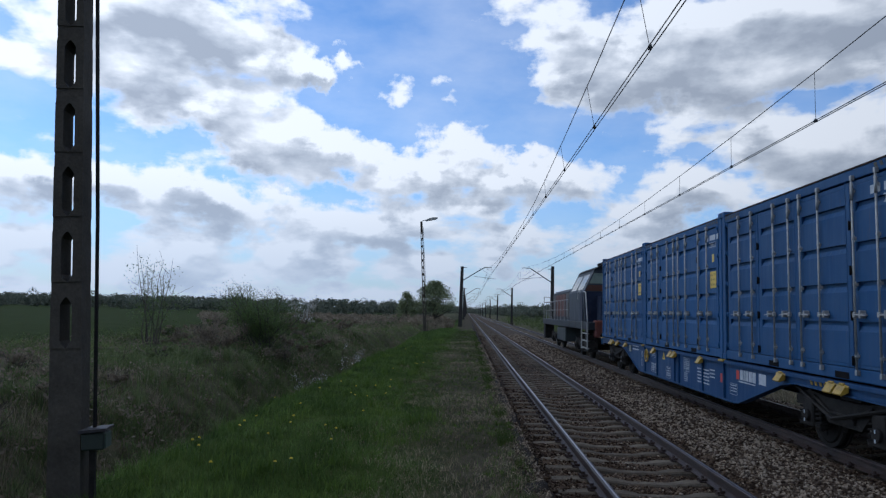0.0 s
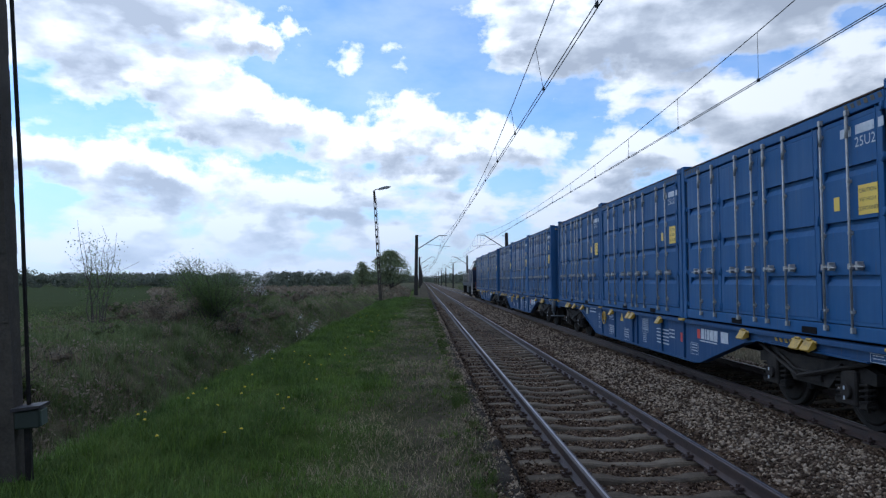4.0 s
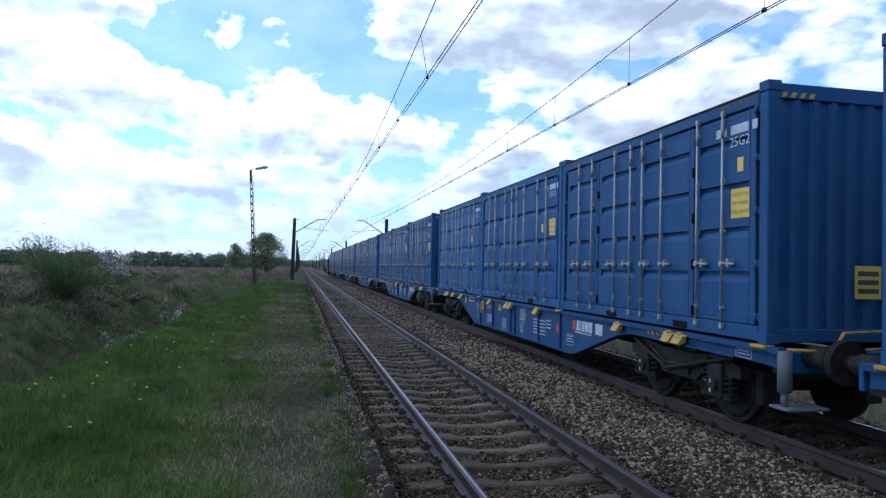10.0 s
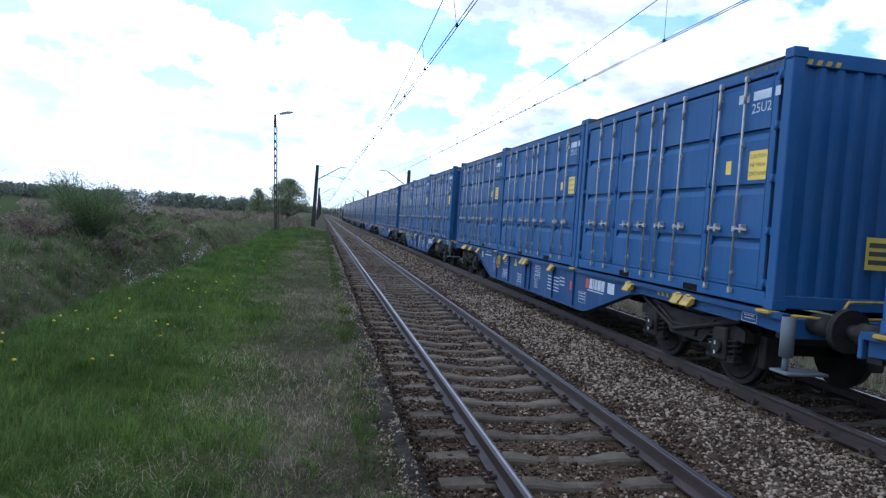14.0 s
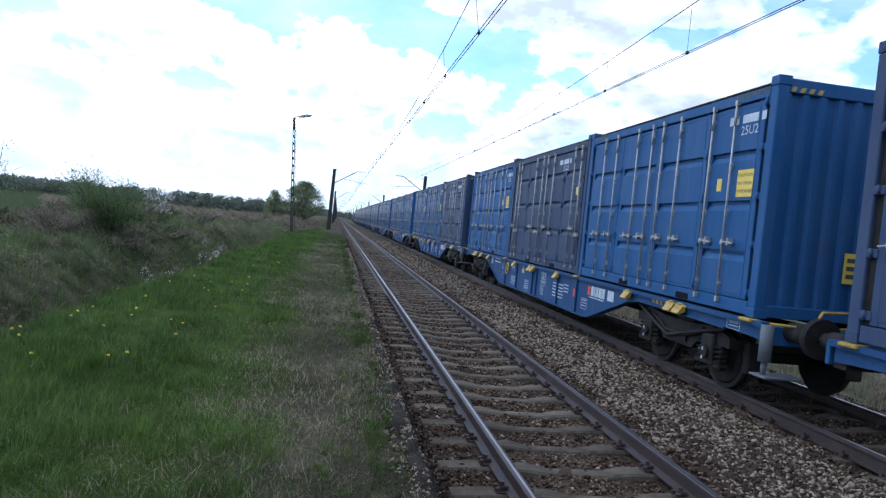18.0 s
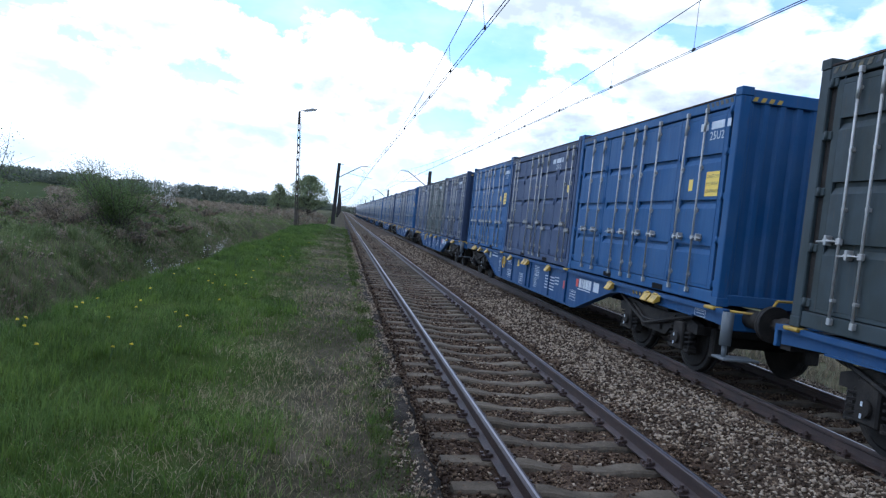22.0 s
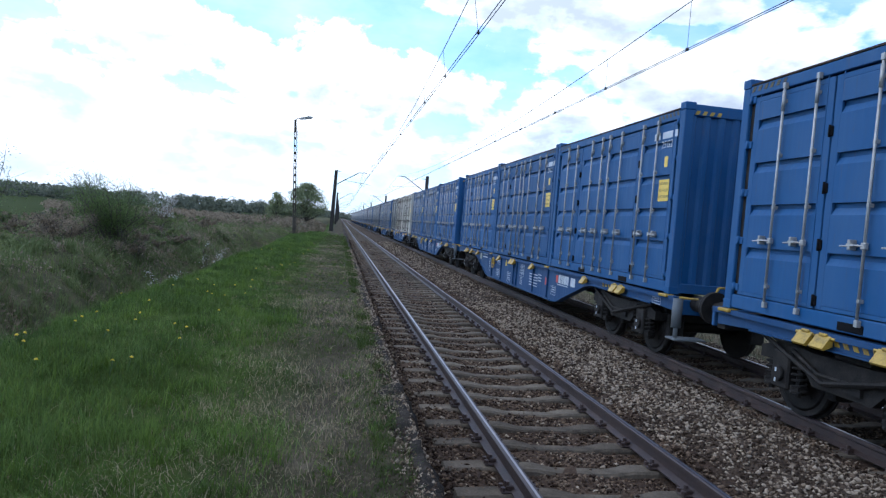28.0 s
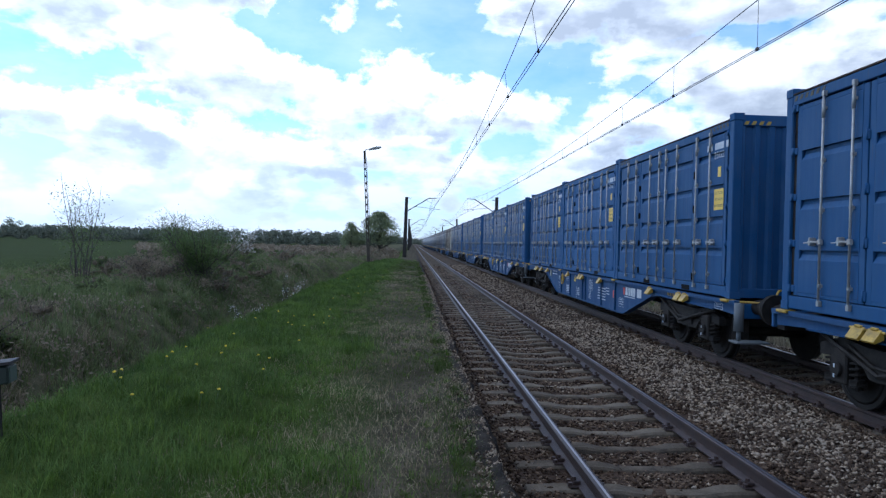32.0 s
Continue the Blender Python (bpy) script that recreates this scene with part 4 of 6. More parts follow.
    wheel, frame_mesh, abox, spring = wheelset_mesh(), bogie_mesh(), axlebox_mesh(), spring_mesh()
    for c in (2.02, N - 2.02):
        bogie = part("bogie", frame_mesh, None, wagon, at=pose(0, c, 0))
        for d in (-0.9, 0.9):
            part("wheelset", wheel, None, bogie, at=pose(0, d, WHEEL_R))
            part("axlebox", abox, None, bogie, at=pose(0, d, WHEEL_R + 0.02))
            for e in (-0.235, 0.235):
                part("spring", spring, None, bogie, at=pose(0, d + e, WHEEL_R - 0.02))
            part("axle_mark", box(bm_new(), -1.173, -1.166, d - 0.012, d + 0.012, 0.50, 0.545), WHITE_PRINT, bogie)
            part("axle_mark", box(bm_new(), -1.173, -1.166, d - 0.012, d + 0.012, 0.38, 0.425), WHITE_PRINT, bogie)
    single, double = twist_lock_mesh(1), twist_lock_mesh(2)
    for y, m in ((16.6, double), (15.5, single), (14.35, single), (11.05, single), (9.5, double), (7.35, single), (3.53, single), (1.98, double)):
        part("container_spigot", m, None, wagon, "folded yellow container spigot", at=pose(-1.21, y, 1.0))
    for y in (0.1, 6.08, 12.17, 18.15):
        part("corner_stop", box(bm_new(), -1.28, -1.12, y - 0.12, y + 0.12, 1.05, 1.095, 0.012), YELLOW, wagon, "yellow corner stop")
    for y in (2.2, 15.75):
        bm = bm_new()
        for k in range(8):
            a = y - 0.5 + k * 0.13
            prism(bm, [(a, 0.955), (a + 0.065, 0.955), (a + 0.10, 1.015), (a + 0.035, 1.015)], "x", -1.182, -1.176)
        part("hazard_stripe", bm, YELLOW, wagon, "yellow hazard stripes on the sill")
    bm = bm_new()
    c, r = (-1.25, N - 6.47, 0.80), 0.165
    hoop(bm, c, r, 0.018)
    for k in range(3):
        a = math.pi / 2 + k * 2 * math.pi / 3
        tube(bm, c, (c[0], c[1] + r * math.cos(a), c[2] + r * math.sin(a)), 0.016, 6)
    tube(bm, c, (-1.17, c[1], c[2]), 0.03, 8)
    part("brake_wheel", bm, YELLOW, wagon, "yellow spoked brake hand wheel")
    part("data_plate", box(bm_new(), -1.205, -1.176, N - 4.42, N - 4.22, 0.80, 1.0, 0.006), ROD, wagon, "grey plate", (0.30, 0.33, 0.30))
    P = -1.178
    bm = bm_new()
    part("sill_print", bars(bm_new(), P, N - 4.95, 0.92, 0.75, 0.20, 2, 1), WHITE_PRINT, wagon)
    for y, z in ((N - 5.70, 0.80), (N - 5.71, 0.56)):
        for q in ((-0.07, -0.06), (0.06, 0.07)):
            box(bm, P - 0.002, P, y + q[0], y + q[1], z - 0.09, z + 0.09)
        for q in ((-0.09, -0.08), (0.08, 0.09)):
            box(bm, P - 0.002, P, y - 0.06, y + 0.06, z + q[0], z + q[1])
    part("sill_print", bm, WHITE_PRINT, wagon, "white stencilled wagon data")
    part("sill_print", lettering("G", 0.16, WHITE_PRINT), None, wagon, at=on_side(P - 0.003, N - 5.70, 0.80))
    part("sill_print", bars(bm_new(), P, N - 6.94, 0.88, 0.34, 0.15, 3, 2), WHITE_PRINT, wagon)
    part("sill_print", bars(bm_new(), P, N - 7.05, 0.51, 0.56, 0.20, 4, 3), WHITE_PRINT, wagon)
    part("sill_print", bars(bm_new(), P, N - 8.33, 0.49, 0.30, 0.24, 4, 4), WHITE_PRINT, wagon)
    part("sill_print", bars(bm_new(), P, N - 9.78, 0.80, 0.34, 0.26, 6, 5), WHITE_PRINT, wagon)
    part("sill_print", bars(bm_new(), P, N - 9.72, 0.50, 0.26, 0.22, 5, 6), WHITE_PRINT, wagon)
    part("sill_print", bars(bm_new(), P, N - 10.9, 0.62, 0.75, 0.36, 5, 7), WHITE_PRINT, wagon)
    part("sill_print", bars(bm_new(), P, N - 12.6, 0.55, 0.28, 0.16, 3, 8), WHITE_PRINT, wagon)
    part("sill_print", bars(bm_new(), P, 0.45, 0.95, 0.22, 0.07, 2, 9), WHITE_PRINT, wagon)
    part("sill_print", bars(bm_new(), P, 6.8, 0.72, 0.3, 0.22, 3, 10), WHITE_PRINT, wagon)
    part("sill_print", box(bm_new(), P - 0.002, P, N - 12.02, N - 11.92, 0.62, 0.80), RED_PRINT, wagon, "red mark")
    for y, z, w, h, r, c in ((N - 6.98, 0.88, 0.42, 0.19, 1, 1), (N - 7.05, 0.51, 0.62, 0.24, 2, 3), (N - 8.33, 0.49, 0.36, 0.29, 3, 1), (N - 9.78, 0.80, 0.40, 0.31, 4, 2), (N - 12.6, 0.55, 0.34, 0.21, 1, 1), (0.45, 0.95, 0.28, 0.10, 1, 1)):
        part("print_table", print_table(bm_new(), P, y, z, w, h, r, c), WHITE_PRINT, wagon, "white stencilled data table")
    bm = bm_new()
    prism(bm, [(N - 8.05, 0.80), (N - 7.82, 0.80), (N - 7.935, 1.0)], "x", P - 0.004, P)
    part("warning_sign", bm, STICKER, wagon, "yellow warning triangle")
    bm = bm_new()
    prism(bm, [(N - 7.955, 0.825), (N - 7.915, 0.825), (N - 7.925, 0.92), (N - 7.945, 0.92)], "x", P - 0.006, P - 0.0045)
    part("sign_symbol", bm, DARK_PRINT, wagon, "dark symbol on the sign")
    # emblem by the rear bogie: white blocks with a red stroke, and a white panel
    bm = bm_new()
    for k, w in enumerate((0.13, 0.05, 0.12, 0.14, 0.14)):
        y = 5.33 - (0.0, 0.16, 0.24, 0.39, 0.55)[k]
        prism(bm, [(y, 0.76), (y - w, 0.76), (y - w - 0.015, 0.95), (y - 0.015, 0.95)], "x", P - 0.003, P)
    box(bm, P - 0.003, P, 4.66, 5.40, 0.715, 0.735)
    part("emblem", bm, WHITE_PRINT, wagon, "white emblem blocks")
    part("emblem", box(bm_new(), P - 0.003, P, 5.37, 5.50, 0.76, 0.93, 0), RED_PRINT, wagon, "red emblem stroke")
    part("panel", box(bm_new(), P - 0.003, P, 4.22, 4.50, 0.76, 0.95, 0), WHITE_PRINT, wagon, "white panel")
    return wagon


def cab_loco():
    """Grey, orange and blue hooded diesel engine with its cab next to the wagons; own y from 0 (rear buffers) to 17."""
    loco = thing("diesel_locomotive", "grey and dark blue hooded diesel locomotive, cab at the wagon end", "locomotive")
    GREY, NAVY, ORANGE = (0.012, 0.015, 0.022), (0.008, 0.013, 0.034), (0.15, 0.042, 0.018)
    bm = bm_new()
    box(bm, -1.45, 1.45, 0.3, 16.9, 1.30, 1.62, 0.02)
    part("frame_deck", bm, PAINT, loco, colour=(0.016, 0.018, 0.021))
    shell = [(-1.44, 1.62), (-1.48, 2.90), (-1.02, 3.86), (-0.80, 3.95), (0.80, 3.95), (1.02, 3.86), (1.48, 2.90), (1.44, 1.62)]
    part("cab", prism(bm_new(), shell, "y", 1.30, 5.40), PAINT, loco, "grey cab with sides that lean in above the waist", (0.042, 0.050, 0.060))
    part("cab_roof", prism(bm_new(), [(-1.08, 3.84), (-0.82, 4.00), (0.82, 4.00), (1.08, 3.84), (0.80, 3.96), (-0.80, 3.96)], "y", 1.05, 5.50), BLACK_STEEL, loco, "dark overhanging roof")
    part("cab_back", prism(bm_new(), [(-1.40, 1.64), (-1.44, 2.90), (1.44, 2.90), (1.40, 1.64)], "y", 1.28, 1.298), PAINT, loco, "dark navy back wall", NAVY)
    part("cab_band", prism(bm_new(), [(-1.43, 2.93), (-1.30, 3.18), (1.30, 3.18), (1.43, 2.93)], "y", 1.28, 1.298), PAINT, loco, "brownish orange band", (0.085, 0.036, 0.022))
    # the back window is a flat pale painted panel, without glass
    part("cab_window", prism(bm_new(), [(-1.26, 3.24), (-1.06, 3.68), (1.06, 3.68), (1.26, 3.24)], "y", 1.27, 1.298), PAINT, loco, "pale grey-green back window panel", (0.20, 0.24, 0.19))
    for y0, y1 in ((1.75, 3.2), (3.5, 5.0)):
        bm = bm_new()
        prism(bm, [(-1.445, 3.00), (-1.125, 3.665), (-1.11, 3.66), (-1.43, 2.995)], "y", y0, y1)
        part("cab_window", bm, GLASS, loco, "dark leaning cab window")
    part("cab_door", box(bm_new(), -1.50, -1.475, 1.55, 2.25, 1.66, 2.86, 0.006), PAINT, loco, "dark cab door", NAVY)
    bm = bm_new()
    prism(bm, [(-0.95, 1.62), (-0.95, 3.15), (-0.75, 3.30), (0.75, 3.30), (0.95, 3.15), (0.95, 1.62)], "y", 5.4, 15.6)
    part("hood", bm, PAINT, loco, "grey engine hood", GREY)
    for k, y in enumerate((6.4, 7.7, 9.0, 10.3, 11.6, 12.9, 14.2)):
        part("hood_door", box(bm_new(), -0.975, -0.951, y, y + 1.1, 1.8, 3.05, 0.008), PAINT, loco, colour=(0.13, 0.042, 0.026) if k in (3, 4, 5) else (0.10, 0.085, 0.075))
    part("rear_hood", box(bm_new(), -0.95, 0.95, 0.45, 1.27, 1.62, 2.7, 0.03), PAINT, loco, colour=NAVY)
    for y in (1.3, 1.9, 2.8):
        bm = bm_new()
        tube(bm, (-0.5, y, 4.0), (-0.5, y, 4.10), 0.05, 8)
        tube(bm, (-0.5, y - 0.1, 4.14), (-0.5, y + 0.3, 4.16), 0.09, 8)
        part("roof_horn", bm, BLACK_STEEL, loco)
    bm = bm_new()
    for y in [6.3 + 1.3 * k for k in range(8)]:
        tube(bm, (-1.40, y, 1.62), (-1.40, y, 2.65), 0.018, 6)
    pipe(bm, [(-1.40, 6.2, 2.65), (-1.40, 16.7, 2.65), (-0.3, 16.8, 2.65)], 0.018, 6)
    pipe(bm, [(-1.40, 6.2, 2.15), (-1.40, 16.7, 2.15), (-0.3, 16.8, 2.15)], 0.016, 6)
    pipe(bm, [(-1.40, 16.75, 1.62), (-1.40, 16.75, 3.0), (-1.0, 16.75, 3.0), (-1.0, 16.75, 1.62)], 0.02, 6)
    part("walkway_rail", bm, ROD, loco, "light steel hand rails", (0.30, 0.30, 0.29))
    bm = bm_new()
    pipe(bm, [(-1.47, 1.9, 0.5), (-1.47, 1.85, 1.7), (-1.47, 2.3, 2.95), (-1.47, 2.8, 2.95), (-1.47, 2.9, 2.6)], 0.025, 6)
    pipe(bm, [(-1.47, 0.5, 0.5), (-1.47, 0.5, 1.7), (-1.47, 0.95, 2.85), (-1.47, 1.4, 2.9)], 0.025, 6)
    for z in (0.55, 0.85, 1.15):
        box(bm, -1.48, -1.15, 0.6, 1.8, z - 0.02, z + 0.02)
    part("access_ladder", bm, ROD, loco, "white grab rails and steps", (0.42, 0.42, 0.40))
    for y in (1.0, 16.2):
        part("step_box", box(bm_new(), -1.42, -1.0, y - 0.4, y + 0.4, 0.4, 1.3, 0.03), BLACK_STEEL, loco)
    part("fuel_tank", box(bm_new(), -1.40, -0.6, 7.2, 10.2, 0.55, 1.25, 0.05), PAINT, loco, "grey fuel tank", (0.030, 0.036, 0.034))
    part("brake_cylinder", box(bm_new(), -1.2, -0.8, 0.25, 0.75, 1.0, 1.7, 0.05), PAINT, loco, "orange red box", (0.13, 0.030, 0.014))
    wheel, frame_mesh, abox = wheelset_mesh(), bogie_mesh(), axlebox_mesh()
    for c in (4.4, 13.2):
        bogie = part("bogie", frame_mesh, None, loco, at=pose(0, c, 0))
        for d in (-1.2, 1.2):
            part("wheelset", wheel, None, bogie, at=pose(0, d, WHEEL_R))
            part("axlebox", abox, None, bogie, at=pose(0, d, WHEEL_R))
    for x in (-0.875, 0.875):
        for a, b, e in ((0.3, -0.2, -1), (16.9, 17.4, 1)):
            bm = bm_new()
            tube(bm, (x, a, 1.05), (x, b, 1.05), 0.11, 12)
            tube(bm, (x, b, 1.05), (x, b + e * 0.05, 1.05), 0.22, 16)
            part("buffer", bm, BLACK_STEEL, loco)
    return loco


# rear end of the first wagon's load at the start, and how far the train has run by then
REAR_OF_FIRST = 7.60
RUN = [(0, 0.0), (6, 58.35), (9, 87.8), (13, 127.41), (19, 187.67), (23, 228.05), (28, 278.51), (30, 298.73), (32, 318.77)]
WAGONS = 18


def spline(points):
    """Second derivatives of the natural cubic through the points."""
    t, s = np.array(points, float).T
    n, h = len(t), np.diff(t)
    a, r = np.eye(n), np.zeros(n)
    for k in range(1, n - 1):
        a[k, k - 1:k + 2] = h[k - 1], 2 * (h[k - 1] + h[k]), h[k]
        r[k] = 6 * ((s[k + 1] - s[k]) / h[k] - (s[k] - s[k - 1]) / h[k - 1])
    return t, s, np.linalg.solve(a, r)


RUN_T, RUN_S, RUN_M = spline(RUN)


def run(t):
    """Metres that the train has run by t seconds."""
    k = int(np.clip(np.searchsorted(RUN_T, t, side="right") - 1, 0, len(RUN_T) - 2))
    h, a, b = RUN_T[k + 1] - RUN_T[k], RUN_T[k + 1] - t, t - RUN_T[k]
    return float((RUN_M[k] * a ** 3 + RUN_M[k + 1] * b ** 3) / (6 * h) + (RUN_S[k] / h - RUN_M[k] * h / 6) * a + (RUN_S[k + 1] / h - RUN_M[k + 1] * h / 6) * b)


PAINTS = {(5, 0): LIGHT_BLUE, (8, 2): SLATE, (9, 1): SLATE, (10, 0): SLATE, (10, 1): OLIVE, (10, 2): SLATE, (11, 1): SLATE, (12, 0): OLIVE, (12, 1): CREAM, (12, 2): WHITE}
LABELS = {LIGHT_BLUE: "light blue side-door steel container on a flat wagon", SLATE: "slate blue side-door steel container on a flat wagon", OLIVE: "dark olive grey side-door steel container on a flat wagon", CREAM: "cream white side-door steel container with brown rods", WHITE: "white side-door steel container with grey rods", BLUE: "blue side-door steel container with galvanised lock rods"}
MOVING, ROLLING = [], []


def build_train():
    first_wagon = build_wagon()
    kinds = {"A": build_container(BAR_Z, "25U2", 1.675, (1.085, 1.675)), "B": build_container(BAR_Z_FIVE, "25G2", 1.62, (0.50, 2.08)), "C": build_container(BAR_Z_HIGH, "25U2", 1.40, (0.56, 1.80), RODS_PAIRED, 0.92, 0.14)}
    used = set()
    for k in range(WAGONS):
        y = REAR_OF_FIRST - WAGON_PITCH * k
        at = pose(TRACK_FAR, y, 0)
        if k == 0:
            wagon = first_wagon
            wagon.matrix_basis = at
        else:
            wagon = copy_thing(first_wagon, at)
        MOVING.append((wagon, TRACK_FAR, y, 0.0))
        for j in range(3):
            mid = y + 3.029 + 6.096 * (2 - j)
            place = pose(TRACK_FAR, mid, 1.10)
            kind = "B" if k < 2 or k > 12 or (k, j) in ((4, 2), (5, 2), (6, 2), (12, 1), (12, 2)) else "A"
            if PAINTS.get((k, j)) in (SLATE, OLIVE):
                kind = "C"
            elif (k, j) == (17, 0):
                kind = "A"
            if kind not in used:
                can = kinds[kind]
                can.matrix_basis = place
                used.add(kind)
            else:
                can = copy_thing(kinds[kind], place)
            paint = PAINTS.get((k, j), BLUE)
            shade = 1 + 0.10 * math.sin(k * 5.1 + j * 2.3)
            colour_container(can, tuple(v * shade for v in paint), DULL_ZINC if paint in (CREAM, WHITE) else ZINC)
            tagged(can, LABELS[paint])
            if paint in (CREAM, WHITE):
                for ob in [c for c in can.children if c.name.split(".")[0] == "marking"]:
                    ob.material_slots[0].link = "OBJECT"
                    ob.material_slots[0].material = DARK_PRINT
            if paint not in (BLUE, WHITE):
                for ob in [c for c in can.children if c.name.split(".")[0] in ("big_sticker", "sticker_lettering")]:
                    bpy.data.objects.remove(ob)
            MOVING.append((can, TRACK_FAR, mid, 1.10))
    y = REAR_OF_FIRST + 18.25 + 0.75 + 0.55
    loco = cab_loco()
    loco.matrix_basis = pose(TRACK_FAR, y, 0)
    MOVING.append((loco, TRACK_FAR, y, 0.0))
    for ob in list(scene.collection.objects):
        if ob.name.split(".")[0] == "wheelset":
            ROLLING.append(ob)


build_train()


# ---- overhead line
MAST_Y = [-3.0, 77.0, 147.0, 217.0, 287.0, 357.0, 427.0, 497.0, 567.0]


def build_mast(x, y, way, height=7.2, lean=0.0):
    """Steel mast with a tubular bracket that reaches towards the track (way: 1 to the right)."""
    mast = thing("catenary_mast", "dark steel overhead line mast with a bracket arm", "mast", "masts of the overhead line", pose(x, y, -0.15, 0, lean, 0))
    bm = bm_new()
    prism(bm, [(-0.21, 0.0), (0.21, 0.0), (0.15, height), (-0.15, height)], "y", -0.10, 0.10)
    for s in (-0.12, 0.12):
        prism(bm, [(-0.23, 0.0), (0.23, 0.0), (0.17, height), (-0.17, height)], "y", s - 0.02, s + 0.02)
    part("post", bm, MAST, mast)
    part("footing", box(bm_new(), -0.35, 0.35, -0.35, 0.35, -0.6, 0.12, 0.03), CONCRETE, mast)
    reach = 3.2
    bm = bm_new()
    tube(bm, (way * 0.12, 0, 5.65), (way * 2.55, 0, 7.22), 0.05, 8)
    tube(bm, (way * 2.55, 0, 7.22), (way * (reach + 0.25), 0, 7.24), 0.03, 8)
    part("bracket_arm", bm, MAST, mast)
    bm = bm_new()
    tube(bm, (way * 0.1, 0, 7.15), (way * 0.55, 0, 7.15), 0.03, 8)
    tube(bm, (way * 2.0, 0, 7.16), (way * reach, 0, 6.4), 0.008, 5)
    part("tie_rod", bm, MAST, mast)
    bm = bm_new()
    tube(bm, (way * 1.1, 0, 6.20), (way * (reach + 0.7), 0, 5.95), 0.022, 6)
    tube(bm, (way * (reach - 0.6), 0, 6.0), (way * (reach + 0.1), 0, 5.75), 0.014, 6)
    part("steady_arm", bm, MAST, mast)
    bm = bm_new()
    for k in range(5):
        tube(bm, (way * (2.62 + 0.07 * k), 0, 7.22), (way * (2.65 + 0.07 * k), 0, 7.22), 0.065, 10)
    part("insulator", bm, RAIL_SIDE, mast, "brown ribbed insulator")
    return mast


def wire(bm, points, r):
    pipe(bm, points, r, 5)


def messenger_z(y):
    if y < 37:
        return 5.86 + 1.68 * (min(abs(y - 37), 75) / 40) ** 2 if y > -3 else 7.5
    if y < 77:
        return 5.86 + 1.27 * ((y - 37) / 40) ** 2
    u = ((y - 77) % 70) / 70
    return 7.13 - 1.2 * 4 * u * (1 - u)


def build_wires(x, name, slant, first):
    line = thing(name, "overhead contact line: messenger wire, two contact wires and droppers", "overhead line", "overhead lines", pose(x, 0, 0.0 if slant else 0.045))

    def swing(y):
        return 0.10 * math.cos(math.pi * (y + 3) / 75) - 0.05

    def aside(y):
        return -slant * max(0.0, min(1.2, 1 - y / 25))

    ys = [-40 + 4 * k for k in range(165)]
    bm = bm_new()
    wire(bm, [(swing(y) + aside(y), y, messenger_z(y) - (0.08 if slant else 0.0)) for y in ys], 0.009)
    part("messenger_wire", bm, WIRE, line)
    for d in (-0.03, 0.03):
        bm = bm_new()
        wire(bm, [(swing(y) + d, y, 5.57) for y in ys], 0.0085)
        part("contact_wire", bm, WIRE, line)
    for y in [first + 4.0 * k for k in range(60)]:
        bm = bm_new()
        tube(bm, (swing(y), y, 5.56), (swing(y) + aside(y), y, messenger_z(y) - (0.08 if slant else 0.0)), 0.005, 4)
        box(bm, swing(y) - 0.02, swing(y) + 0.02, y - 0.03, y + 0.03, 5.55, 5.61)
        part("dropper", bm, WIRE, line)


for y in MAST_Y:
    build_mast(TRACK_NEAR - 3.18, y, 1, 7.25, 0.8 if y == 77 else 0.0)
    build_mast(TRACK_FAR + 3.25, y, -1, 7.5)
build_wires(TRACK_NEAR, "near_overhead_line", 0.3, 0.8)
build_wires(TRACK_FAR, "far_overhead_line", 0.0, 0.3)


